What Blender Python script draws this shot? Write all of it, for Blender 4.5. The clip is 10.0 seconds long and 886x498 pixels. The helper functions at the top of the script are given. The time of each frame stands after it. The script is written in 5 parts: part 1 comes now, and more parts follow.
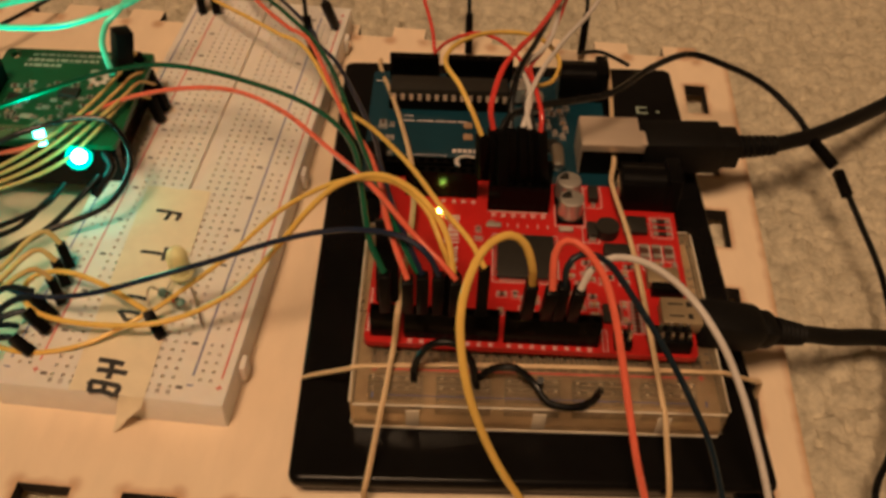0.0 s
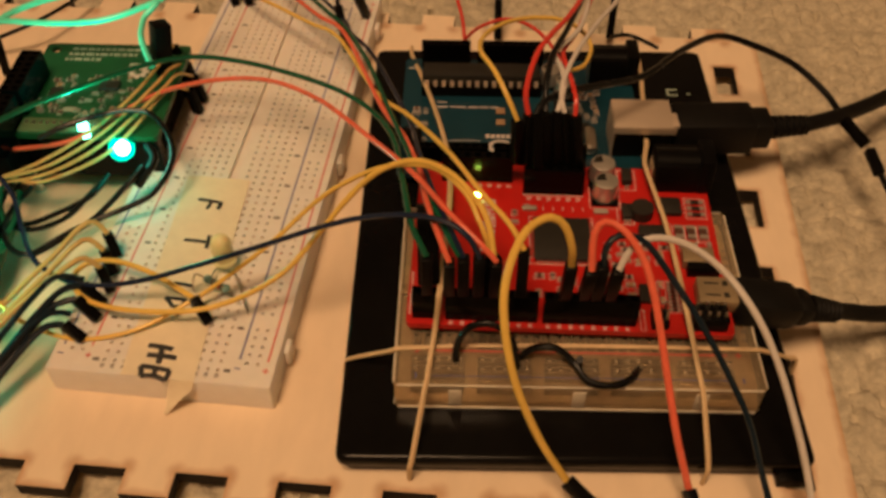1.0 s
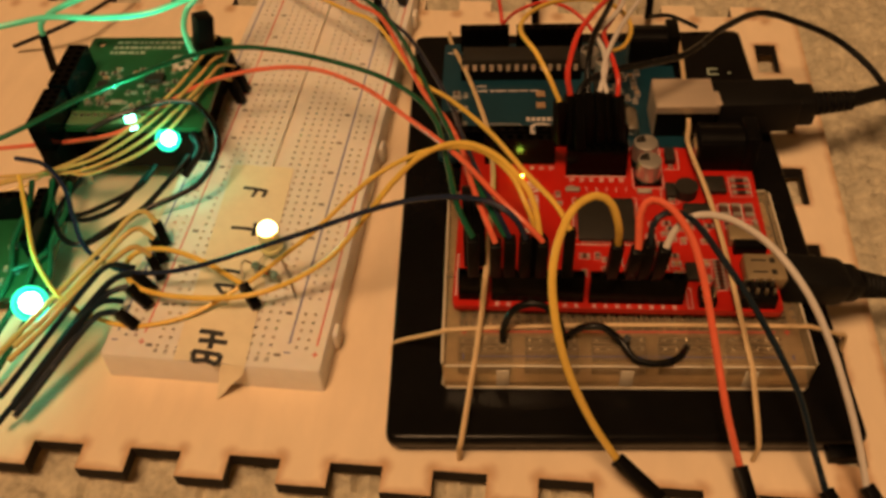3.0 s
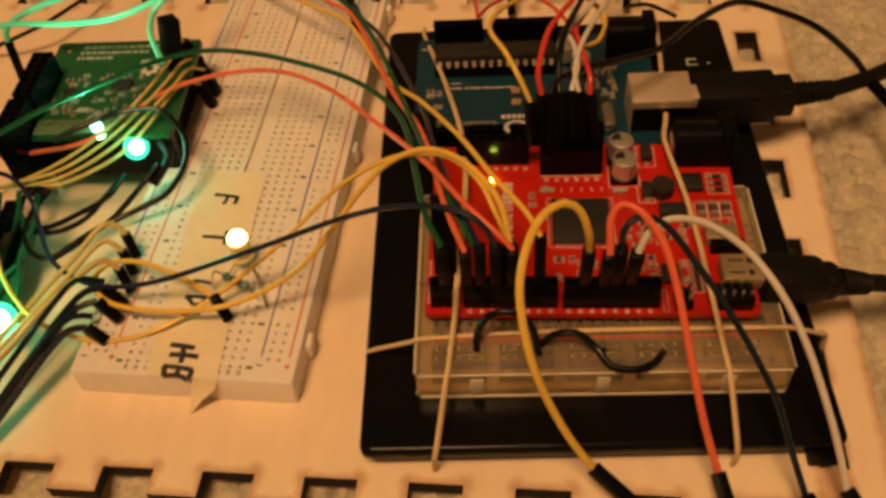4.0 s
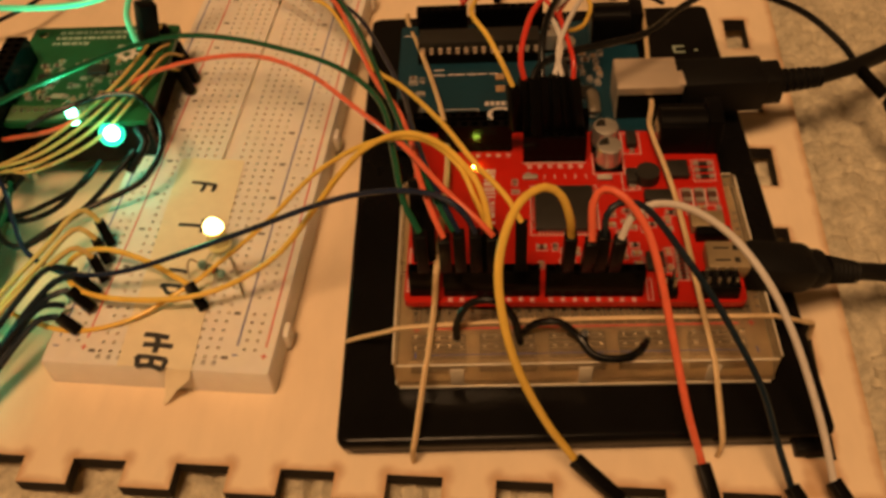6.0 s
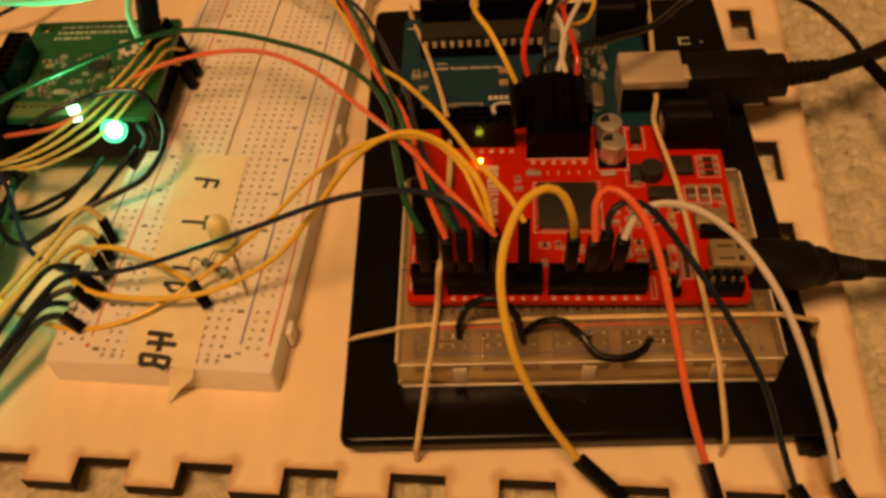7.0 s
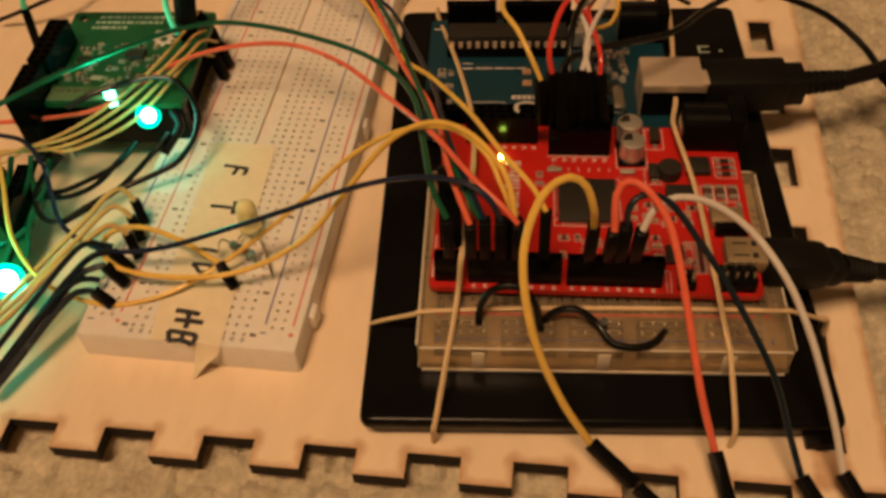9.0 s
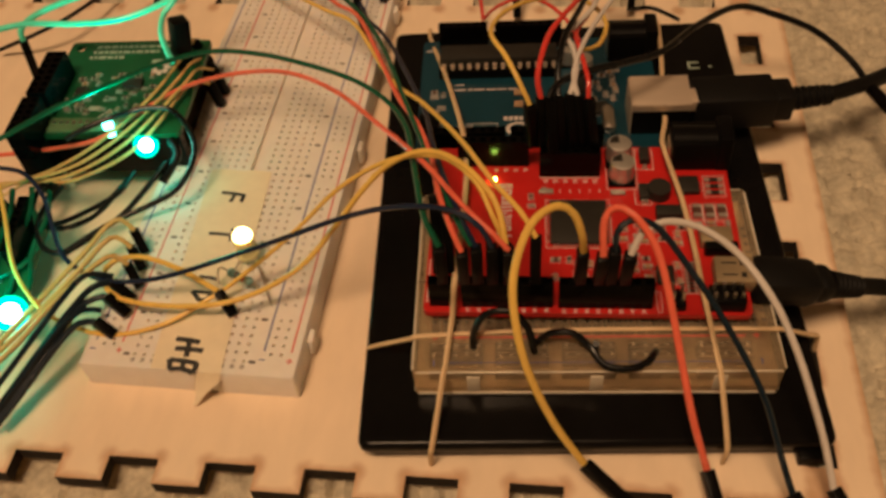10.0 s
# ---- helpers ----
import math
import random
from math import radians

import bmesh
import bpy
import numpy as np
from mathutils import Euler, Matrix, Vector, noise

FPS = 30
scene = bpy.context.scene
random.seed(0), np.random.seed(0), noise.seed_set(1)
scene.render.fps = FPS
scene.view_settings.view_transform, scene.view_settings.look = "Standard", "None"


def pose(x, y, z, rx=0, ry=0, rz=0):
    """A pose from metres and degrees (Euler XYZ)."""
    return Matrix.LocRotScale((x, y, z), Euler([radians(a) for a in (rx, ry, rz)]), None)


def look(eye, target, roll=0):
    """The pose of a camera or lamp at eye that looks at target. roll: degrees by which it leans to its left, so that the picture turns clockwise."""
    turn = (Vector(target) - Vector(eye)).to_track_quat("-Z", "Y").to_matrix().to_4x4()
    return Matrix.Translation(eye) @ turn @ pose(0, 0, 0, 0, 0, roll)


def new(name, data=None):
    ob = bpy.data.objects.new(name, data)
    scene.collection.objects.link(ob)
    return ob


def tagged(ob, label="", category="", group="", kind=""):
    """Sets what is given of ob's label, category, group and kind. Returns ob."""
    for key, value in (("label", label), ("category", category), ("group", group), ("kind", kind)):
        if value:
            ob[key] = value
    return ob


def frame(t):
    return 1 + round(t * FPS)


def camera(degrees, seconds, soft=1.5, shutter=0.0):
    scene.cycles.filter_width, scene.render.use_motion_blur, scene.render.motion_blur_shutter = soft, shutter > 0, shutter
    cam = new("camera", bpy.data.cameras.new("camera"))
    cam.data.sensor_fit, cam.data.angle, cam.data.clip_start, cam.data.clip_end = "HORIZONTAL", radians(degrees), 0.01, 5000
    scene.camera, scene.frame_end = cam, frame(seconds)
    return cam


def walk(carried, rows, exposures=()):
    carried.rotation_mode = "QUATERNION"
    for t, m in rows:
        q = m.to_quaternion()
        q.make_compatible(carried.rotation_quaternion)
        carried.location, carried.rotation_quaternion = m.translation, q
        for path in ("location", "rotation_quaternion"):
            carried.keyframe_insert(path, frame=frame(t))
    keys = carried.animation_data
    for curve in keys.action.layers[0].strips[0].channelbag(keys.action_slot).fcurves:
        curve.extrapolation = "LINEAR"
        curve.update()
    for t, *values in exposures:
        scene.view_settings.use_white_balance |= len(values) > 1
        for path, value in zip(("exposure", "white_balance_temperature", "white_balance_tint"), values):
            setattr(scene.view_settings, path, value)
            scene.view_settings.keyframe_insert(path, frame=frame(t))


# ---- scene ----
cam = camera(51.64, 10.0, soft=3.3)
PATH = [
    (0.0, 18.80, -111.47, 185.40, 43.11, -1.27, 1.22),
    (0.3, 22.03, -116.09, 182.08, 40.96, -0.07, 2.12),
    (0.5, 16.43, -109.47, 181.12, 40.47, 0.09, 3.56),
    (1.0, 14.33, -115.07, 188.18, 42.26, 0.23, 1.41),
    (1.5, 18.66, -116.70, 188.94, 41.87, 0.89, 1.37),
    (2.0, 14.51, -117.05, 190.87, 42.42, 1.64, 2.05),
    (2.2, 8.57, -118.32, 189.35, 42.74, 1.01, 2.56),
    (3.3, 16.13, -116.82, 186.57, 41.52, 2.86, 1.63),
    (3.5, 20.35, -112.48, 183.77, 42.00, 0.92, 0.59),
    (4.0, 18.30, -110.04, 188.63, 40.42, 3.44, 0.99),
    (4.5, 16.25, -111.11, 183.18, 41.00, 2.11, 0.99),
    (5.0, 17.55, -111.29, 187.69, 41.14, 3.63, 1.45),
    (5.5, 20.02, -110.63, 185.31, 40.87, 2.25, 1.17),
    (5.7, 20.81, -110.25, 184.08, 40.68, 2.93, 1.13),
    (6.8, 21.35, -105.04, 182.89, 39.25, 3.22, 0.50),
    (7.0, 21.95, -105.52, 185.23, 39.14, 3.51, 0.89),
    (7.5, 23.77, -107.85, 188.90, 38.81, 4.73, 0.18),
    (8.0, 19.08, -110.97, 186.34, 40.49, 3.01, 2.18),
    (8.5, 17.95, -114.33, 186.27, 40.57, 2.55, 2.08),
    (9.0, 18.98, -114.64, 186.35, 40.22, 2.65, 2.72),
    (9.5, 18.66, -113.51, 186.76, 40.15, 2.58, 2.16),
    (10.0, 22.28, -112.38, 192.70, 40.21, 3.75, 2.03),
]
# the phone's white balance drifts between neutral and warmer
TINTS = [(0.0, 5700, 6), (0.5, 6700, 9), (1.0, 6250, 8), (1.5, 6800, 8), (2.0, 6450, 7), (3.5, 7350, 10), (4.0, 7600, 10), (4.5, 7900, 10), (5.0, 6800, 8), (5.5, 6750, 8), (7.0, 9400, 15), (7.5, 9900, 15), (8.0, 7800, 10), (8.5, 7050, 9), (9.0, 6350, 7), (9.5, 6150, 7), (10.0, 5850, 6)]
walk(cam, [(t, pose(x / 1000, y / 1000, z / 1000, rx, ry, rz)) for t, x, y, z, rx, ry, rz in PATH], [(t, 0.0, k, g) for t, k, g in TINTS])

# ---- light: one warm ceiling lamp in a closed room, and what the lit parts give off ----
WARM = (1.0, 0.575, 0.29)
world = bpy.data.worlds.new("world")
world.use_nodes = True
world.node_tree.nodes["Background"].inputs[0].default_value = (*WARM, 1)
world.node_tree.nodes["Background"].inputs[1].default_value = 0.02
scene.world = world


def lamp(name, kind, where, energy, colour, size, aim=(0, 0, 1)):
    data = bpy.data.lights.new(name, kind)
    data.energy, data.color = energy, colour
    ob = new(name, data)
    if kind == "AREA":
        data.shape, data.size = "DISK", size
        ob.matrix_world = look(where, (0.02, 0.06, 0.0))
    elif kind == "SPOT":
        data.shadow_soft_size, data.spot_size, data.spot_blend = size, radians(176), 0.9
        ob.matrix_world = look(where, Vector(where) + Vector(aim))
    else:
        data.shadow_soft_size = size
        ob.location = where
    return ob


lamp("room_lamp_light", "AREA", (-0.32, -0.66, 2.23), 42.5, WARM, 0.75)
CYAN = (0.02, 1.0, 0.62)

# ---- materials ----


def material(name, colour, rough=0.5, metal=0.0, spread=0.12, grain=400.0, bump=0.0, bump_grain=900.0, emit=None, transmit=0.0, blotch=60.0, stretch=(1, 1, 1), coat=0.0, per_piece=0.0, ior=1.45, sss=0.0):
    m = bpy.data.materials.new(name)
    m.use_nodes = True
    nt = m.node_tree
    b = nt.nodes["Principled BSDF"]
    b.inputs["Roughness"].default_value, b.inputs["Metallic"].default_value = rough, metal
    b.inputs["IOR"].default_value = ior
    b.inputs["Transmission Weight"].default_value = transmit
    b.inputs["Coat Weight"].default_value = coat
    if sss:
        b.inputs["Subsurface Weight"].default_value = sss
        b.inputs["Subsurface Radius"].default_value = (1, 0.8, 0.6)
        b.inputs["Subsurface Scale"].default_value = 0.002
    tc = nt.nodes.new("ShaderNodeTexCoord")
    mp = nt.nodes.new("ShaderNodeMapping")
    mp.inputs["Scale"].default_value = stretch
    nt.links.new(tc.outputs["Object"], mp.inputs["Vector"])
    fine, big = nt.nodes.new("ShaderNodeTexNoise"), nt.nodes.new("ShaderNodeTexNoise")
    fine.inputs["Scale"].default_value, big.inputs["Scale"].default_value = grain, blotch
    fine.inputs["Detail"].default_value = 5
    for n in (fine, big):
        nt.links.new(mp.outputs["Vector"], n.inputs["Vector"])
    both = nt.nodes.new("ShaderNodeMath")
    both.operation = "ADD"
    nt.links.new(fine.outputs["Fac"], both.inputs[0])
    nt.links.new(big.outputs["Fac"], both.inputs[1])
    source = both.outputs[0]
    if per_piece:
        info, mul = nt.nodes.new("ShaderNodeObjectInfo"), nt.nodes.new("ShaderNodeMath")
        mul.operation = "MULTIPLY_ADD"
        mul.inputs[1].default_value = per_piece
        nt.links.new(info.outputs["Random"], mul.inputs[0])
        nt.links.new(source, mul.inputs[2])
        source = mul.outputs[0]
    ramp = nt.nodes.new("ShaderNodeMapRange")
    ramp.inputs["From Min"].default_value, ramp.inputs["From Max"].default_value = 0.6, 1.4 + per_piece
    ramp.inputs["To Min"].default_value, ramp.inputs["To Max"].default_value = 1 - spread, 1 + spread
    nt.links.new(source, ramp.inputs["Value"])
    mix = nt.nodes.new("ShaderNodeVectorMath")
    mix.operation = "SCALE"
    mix.inputs[0].default_value = colour
    nt.links.new(ramp.outputs["Result"], mix.inputs["Scale"])
    nt.links.new(mix.outputs["Vector"], b.inputs["Base Color"])
    rr = nt.nodes.new("ShaderNodeMapRange")
    rr.inputs["To Min"].default_value, rr.inputs["To Max"].default_value = max(0.02, rough * 0.8), min(1, rough * 1.25)
    nt.links.new(big.outputs["Fac"], rr.inputs["Value"])
    nt.links.new(rr.outputs["Result"], b.inputs["Roughness"])
    if bump:
        bn, bp = nt.nodes.new("ShaderNodeTexNoise"), nt.nodes.new("ShaderNodeBump")
        bn.inputs["Scale"].default_value = bump_grain
        bn.inputs["Detail"].default_value = 4
        nt.links.new(mp.outputs["Vector"], bn.inputs["Vector"])
        bp.inputs["Strength"].default_value, bp.inputs["Distance"].default_value = bump, 0.0006
        nt.links.new(bn.outputs["Fac"], bp.inputs["Height"])
        nt.links.new(bp.outputs["Normal"], b.inputs["Normal"])
    if emit:
        b.inputs["Emission Color"].default_value = (*emit[0], 1)
        b.inputs["Emission Strength"].default_value = emit[1]
    return m


PLY = material("birch_plywood", (0.83, 0.67, 0.485), 0.55, spread=0.08, grain=200, blotch=24, stretch=(1, 0.35, 1), bump=0.12, bump_grain=700)


def scorch(m, pitch, tab, deep, back, side_x):
    """Brown halos that the laser left round the inner corners of the fingers."""
    nt = m.node_tree
    bsdf = nt.nodes["Principled BSDF"]
    old = bsdf.inputs["Base Color"].links[0].from_socket

    def calc(op, a, b=0.0):
        n = nt.nodes.new("ShaderNodeMath")
        n.operation = op
        for k, v in enumerate((a, b)):
            if isinstance(v, (int, float)):
                n.inputs[k].default_value = v
            else:
                nt.links.new(v, n.inputs[k])
        return n.outputs[0]

    tc, sep = nt.nodes.new("ShaderNodeTexCoord"), nt.nodes.new("ShaderNodeSeparateXYZ")
    nt.links.new(tc.outputs["Object"], sep.inputs[0])
    x, y = calc("MULTIPLY", sep.outputs["X"], 1000.0), calc("MULTIPLY", sep.outputs["Y"], 1000.0)
    xm = calc("FLOORED_MODULO", x, pitch)
    dx = calc("MINIMUM", calc("MINIMUM", xm, calc("ABSOLUTE", calc("SUBTRACT", xm, tab))), calc("SUBTRACT", pitch, xm))
    dy = calc("MINIMUM", calc("ABSOLUTE", calc("SUBTRACT", y, deep)), calc("ABSOLUTE", calc("SUBTRACT", y, back)))
    corner = calc("SQRT", calc("ADD", calc("MULTIPLY", dx, dx), calc("MULTIPLY", calc("MULTIPLY", dy, dy), 0.8)))
    nz = nt.nodes.new("ShaderNodeTexNoise")
    nz.inputs["Scale"].default_value = 160
    nt.links.new(tc.outputs["Object"], nz.inputs["Vector"])
    reach = calc("ADD", corner, calc("MULTIPLY", calc("SUBTRACT", nz.outputs["Fac"], 0.5), 2.6))
    # and round the slots along the side
    sx = calc("MAXIMUM", calc("SUBTRACT", calc("ABSOLUTE", calc("SUBTRACT", x, 176.0)), 3.4), 0.0)
    ym = calc("FLOORED_MODULO", calc("SUBTRACT", y, 164.3 - 15.0), 30.0)
    sy = calc("MAXIMUM", calc("SUBTRACT", calc("ABSOLUTE", calc("SUBTRACT", ym, 15.0)), 7.4), 0.0)
    slot = calc("SQRT", calc("ADD", calc("MULTIPLY", sx, sx), calc("MULTIPLY", sy, sy)))
    slot = calc("ADD", calc("MULTIPLY", slot, 1.4), calc("MULTIPLY", calc("SUBTRACT", nz.outputs["Fac"], 0.35), 4.5))
    reach = calc("MINIMUM", reach, slot)
    rng = nt.nodes.new("ShaderNodeMapRange")
    rng.interpolation_type = "SMOOTHSTEP"
    for k, v in (("From Min", 0.2), ("From Max", 3.4), ("To Min", 0.6), ("To Max", 0.0)):
        rng.inputs[k].default_value = v
    nt.links.new(reach, rng.inputs["Value"])
    # a thin toasted rim along the cut sides of the fingers
    over = calc("MAXIMUM", calc("SUBTRACT", y, deep), 0.0)
    side = calc("SQRT", calc("ADD", calc("MULTIPLY", dx, dx), calc("MULTIPLY", over, over)))
    notch = calc("ADD", calc("ABSOLUTE", calc("SUBTRACT", y, deep)), calc("MULTIPLY", calc("LESS_THAN", xm, tab), 50.0))
    rim = calc("MINIMUM", calc("MINIMUM", side, notch), calc("ADD", calc("ABSOLUTE", y), calc("MULTIPLY", calc("GREATER_THAN", xm, tab), 50.0)))
    rim = calc("MINIMUM", rim, calc("ABSOLUTE", calc("SUBTRACT", x, side_x)))
    rim = calc("ADD", rim, calc("MULTIPLY", calc("SUBTRACT", nz.outputs["Fac"], 0.3), 2.4))
    toast = nt.nodes.new("ShaderNodeMapRange")
    for k, v in (("From Min", 0.2), ("From Max", 2.6), ("To Min", 0.72), ("To Max", 0.0)):
        toast.inputs[k].default_value = v
    nt.links.new(rim, toast.inputs["Value"])
    mix = nt.nodes.new("ShaderNodeMix")
    mix.data_type = "RGBA"
    nt.links.new(calc("MAXIMUM", rng.outputs["Result"], toast.outputs["Result"]), mix.inputs[0])
    nt.links.new(old, mix.inputs[6])
    mix.inputs[7].default_value = (0.40, 0.17, 0.05, 1)
    nt.links.new(mix.outputs[2], bsdf.inputs["Base Color"])


scorch(PLY, 23.8, 11.6, 6.3, 185.5, 188.4)
BURNT = material("laser_cut_edge", (0.014, 0.009, 0.006), 0.8, spread=0.5, grain=500, bump=0.3)
CARPET = material("beige_carpet", (0.51, 0.455, 0.34), 0.95, spread=0.3, grain=600, blotch=220, bump=1.0, bump_grain=900)
PAINT = material("wall_paint", (0.42, 0.38, 0.32), 0.8, spread=0.05, grain=60, blotch=2, bump=0.1)
PANEL = material("glossy_black_plastic", (0.0052, 0.0048, 0.0046), 0.2, spread=0.2, grain=300, bump=0.03, bump_grain=300, ior=1.21)
BLACK = material("black_plastic", (0.0036, 0.0034, 0.0033), 0.34, spread=0.35, grain=600, bump=0.1, per_piece=0.2, ior=1.17)
HEADER = material("header_plastic", (0.0025, 0.0024, 0.0024), 0.15, spread=0.3, grain=500, ior=1.2)
RUBBER = material("black_cable_rubber", (0.004, 0.0038, 0.0036), 0.55, spread=0.3, grain=500, bump=0.15, ior=1.3)
WHITE_ABS = material("white_breadboard_plastic", (0.80, 0.76, 0.70), 0.42, spread=0.06, grain=250, blotch=25, bump=0.05, sss=0.35)
CLEAR = material("clear_breadboard_plastic", (0.84, 0.69, 0.46), 0.07, spread=0.35, grain=150, blotch=70, transmit=0.84, bump=0.12, bump_grain=260)
FOAM = material("foam_backing", (0.62, 0.50, 0.34), 0.8, spread=0.15, grain=500, bump=0.3)
CONTACT = material("contact_metal", (0.40, 0.33, 0.24), 0.4, metal=0.6, spread=0.4, grain=500)
METAL = material("tinned_metal", (0.78, 0.75, 0.70), 0.28, metal=1.0, spread=0.12, grain=300, bump=0.08)
SATIN = material("brushed_shell_metal", (0.78, 0.65, 0.52), 0.44, metal=0.65, spread=0.1, grain=250, bump=0.08, stretch=(0.2, 1, 1))
SHELL = material("dull_shell_metal", (0.46, 0.42, 0.37), 0.45, metal=0.6, spread=0.15, grain=250, bump=0.1)
RED_PCB = material("red_solder_mask", (0.47, 0.014, 0.010), 0.34, spread=0.12, grain=160, blotch=90, bump=0.1, bump_grain=400)
BLUE_PCB = material("teal_solder_mask", (0.006, 0.040, 0.062), 0.34, spread=0.15, grain=160, blotch=90, bump=0.1, bump_grain=400)
GREEN_PCB = material("green_solder_mask", (0.010, 0.085, 0.030), 0.36, spread=0.2, grain=160, blotch=90, bump=0.1, bump_grain=400)
SILK = material("white_silkscreen", (0.64, 0.58, 0.54), 0.6, spread=0.12, grain=700)
STRIP = material("pale_green_strip", (0.09, 0.17, 0.08), 0.5, spread=0.2, grain=300)
# dimmer, greener print than the white silkscreen
SILK_DIM = material("dim_silkscreen", (0.34, 0.42, 0.34), 0.6, spread=0.2, grain=700)
CHIP = material("chip_epoxy", (0.018, 0.016, 0.013), 0.5, spread=0.15, grain=500, bump=0.1)
RESIN = material("brown_component", (0.10, 0.045, 0.03), 0.5, spread=0.3, grain=500)
TAN = material("tan_component", (0.42, 0.27, 0.15), 0.5, spread=0.2, grain=500)
CAP_SLEEVE = material("capacitor_can", (0.80, 0.77, 0.72), 0.36, metal=0.85, spread=0.1, grain=300)
TAPE = material("masking_tape", (0.80, 0.70, 0.51), 0.6, spread=0.07, grain=300, blotch=50, bump=0.2, bump_grain=700)
INK = material("black_marker_ink", (0.03, 0.028, 0.028), 0.6, spread=0.4, grain=800)
LINE_RED = material("red_print", (0.62, 0.10, 0.07), 0.5, spread=0.2, grain=600)
LINE_BLUE = material("blue_print", (0.07, 0.10, 0.30), 0.5, spread=0.2, grain=600)
PRINT = material("dark_print", (0.14, 0.12, 0.10), 0.6, spread=0.3, grain=600)
BAND = material("rubber_band", (0.70, 0.52, 0.30), 0.6, spread=0.1, grain=400, bump=0.2, sss=0.1)
Y_WIRE = material("yellow_insulation", (0.80, 0.53, 0.11), 0.24, spread=0.12, grain=300, blotch=30)
P_WIRE = material("pale_yellow_insulation", (0.66, 0.46, 0.17), 0.24, spread=0.12, grain=300, blotch=30)
# a teal wire's own colour, and green light painted on the black bundle
T_WIRE = material("dark_teal_insulation", (0.007, 0.016, 0.026), 0.26, spread=0.2, grain=300)
HOLE = material("hole_shade_contact", (0.46, 0.40, 0.33), 0.6, spread=0.2, grain=500)
USB_TAN = material("dull_tan_shell", (0.36, 0.28, 0.17), 0.42, metal=0.5, spread=0.2, grain=250, bump=0.1)
# paler copy of the clear plastic, mainly for highlights along the edges
RIM = material("paler_clear_plastic", (0.92, 0.84, 0.68), 0.2, spread=0.12, grain=200, transmit=0.3)
R_WIRE = material("red_insulation", (0.66, 0.05, 0.035), 0.24, spread=0.12, grain=300, blotch=30)
O_WIRE = material("salmon_red_insulation", (0.78, 0.15, 0.085), 0.26, spread=0.12, grain=300, blotch=30)
W_WIRE = material("white_insulation", (0.64, 0.60, 0.56), 0.4, spread=0.08, grain=300, blotch=30)
K_WIRE = material("black_insulation", (0.004, 0.0045, 0.0048), 0.26, spread=0.3, grain=300, ior=1.36)
N_WIRE = material("navy_insulation", (0.010, 0.018, 0.046), 0.22, spread=0.2, grain=300)
G_WIRE = material("green_insulation", (0.008, 0.085, 0.040), 0.24, spread=0.15, grain=300)
# pale wires, with the LED's green light put into their colour
C_WIRE = material("green_lit_insulation", (0.14, 0.80, 0.56), 0.3, spread=0.1, grain=300)
GLOW_CYAN = material("lit_green_led", (0.0, 0.20, 0.10), 0.3, emit=((0.0, 1.0, 0.50), 1.3))
GLOW_CORE = material("lit_green_core", (0.4, 0.9, 0.7), 0.3, emit=((0.30, 1.0, 0.74), 16.0))
# emission put on the collar to imitate the halo round the light
GLOW_HALO = material("led_halo_glow", (0.05, 0.6, 0.4), 0.3, emit=((0.0, 1.0, 0.6), 1.3))
GLOW_CYAN_SMALL = material("lit_small_led", (0.1, 0.8, 0.5), 0.3, emit=((0.20, 1.0, 0.70), 12.0))
GLOW_LIME = material("lit_lime_led", (0.5, 0.8, 0.1), 0.3, emit=((0.62, 1.0, 0.10), 60.0))
GLOW_AMBER = material("lit_amber_core", (0.9, 0.7, 0.3), 0.3, emit=((1.0, 0.70, 0.26), 9.0))
AMBER = material("amber_epoxy", (0.76, 0.74, 0.40), 0.16, spread=0.08, grain=200, sss=0.15)
LAMP_GLASS = material("lamp_shade_glass", (0.9, 0.85, 0.75), 0.5, emit=(WARM, 3.0))

# ---- mesh helpers, in millimetres ----
MM = 0.001


def box(bm, x0, x1, y0, y1, z0, z1, bevel=0.0, turn=None):
    made = bmesh.ops.create_cube(bm, size=1.0)["verts"]
    for v in made:
        v.co = Vector(((x0 + x1) / 2 + v.co.x * (x1 - x0), (y0 + y1) / 2 + v.co.y * (y1 - y0), (z0 + z1) / 2 + v.co.z * (z1 - z0)))
    if turn is not None:
        for v in made:
            v.co = turn @ v.co
    if bevel:
        edges = list({e for v in made for e in v.link_edges})
        bmesh.ops.bevel(bm, geom=edges, offset=bevel, segments=2, affect="EDGES", profile=0.5)


def rod(bm, a, b, r0, r1=None, n=20):
    a, b = Vector(a), Vector(b)
    d = b - a
    m = Matrix.Translation((a + b) / 2) @ d.to_track_quat("Z", "Y").to_matrix().to_4x4()
    bmesh.ops.create_cone(bm, cap_ends=True, segments=n, radius1=r0, radius2=r0 if r1 is None else r1, depth=d.length, matrix=m)


def ball(bm, c, r, n=18, squash=1.0):
    bmesh.ops.create_uvsphere(bm, u_segments=n, v_segments=n // 2 + 1, radius=r, matrix=Matrix.Translation(c) @ Matrix.Diagonal((1, 1, squash, 1)))


def smooth_line(pts, step=1.6):
    """A smooth curve through the points."""
    p = [Vector(q) for q in pts]
    p = [2 * p[0] - p[1]] + p + [2 * p[-1] - p[-2]]
    out = []
    for i in range(1, len(p) - 2):
        a, b, c, d = p[i - 1:i + 3]
        n = max(2, int((c - b).length / step))
        for k in range(n):
            t = k / n
            out.append(0.5 * (2 * b + (c - a) * t + (2 * a - 5 * b + 4 * c - d) * t * t + (3 * b - a - 3 * c + d) * t ** 3))
    out.append(p[-2])
    return out


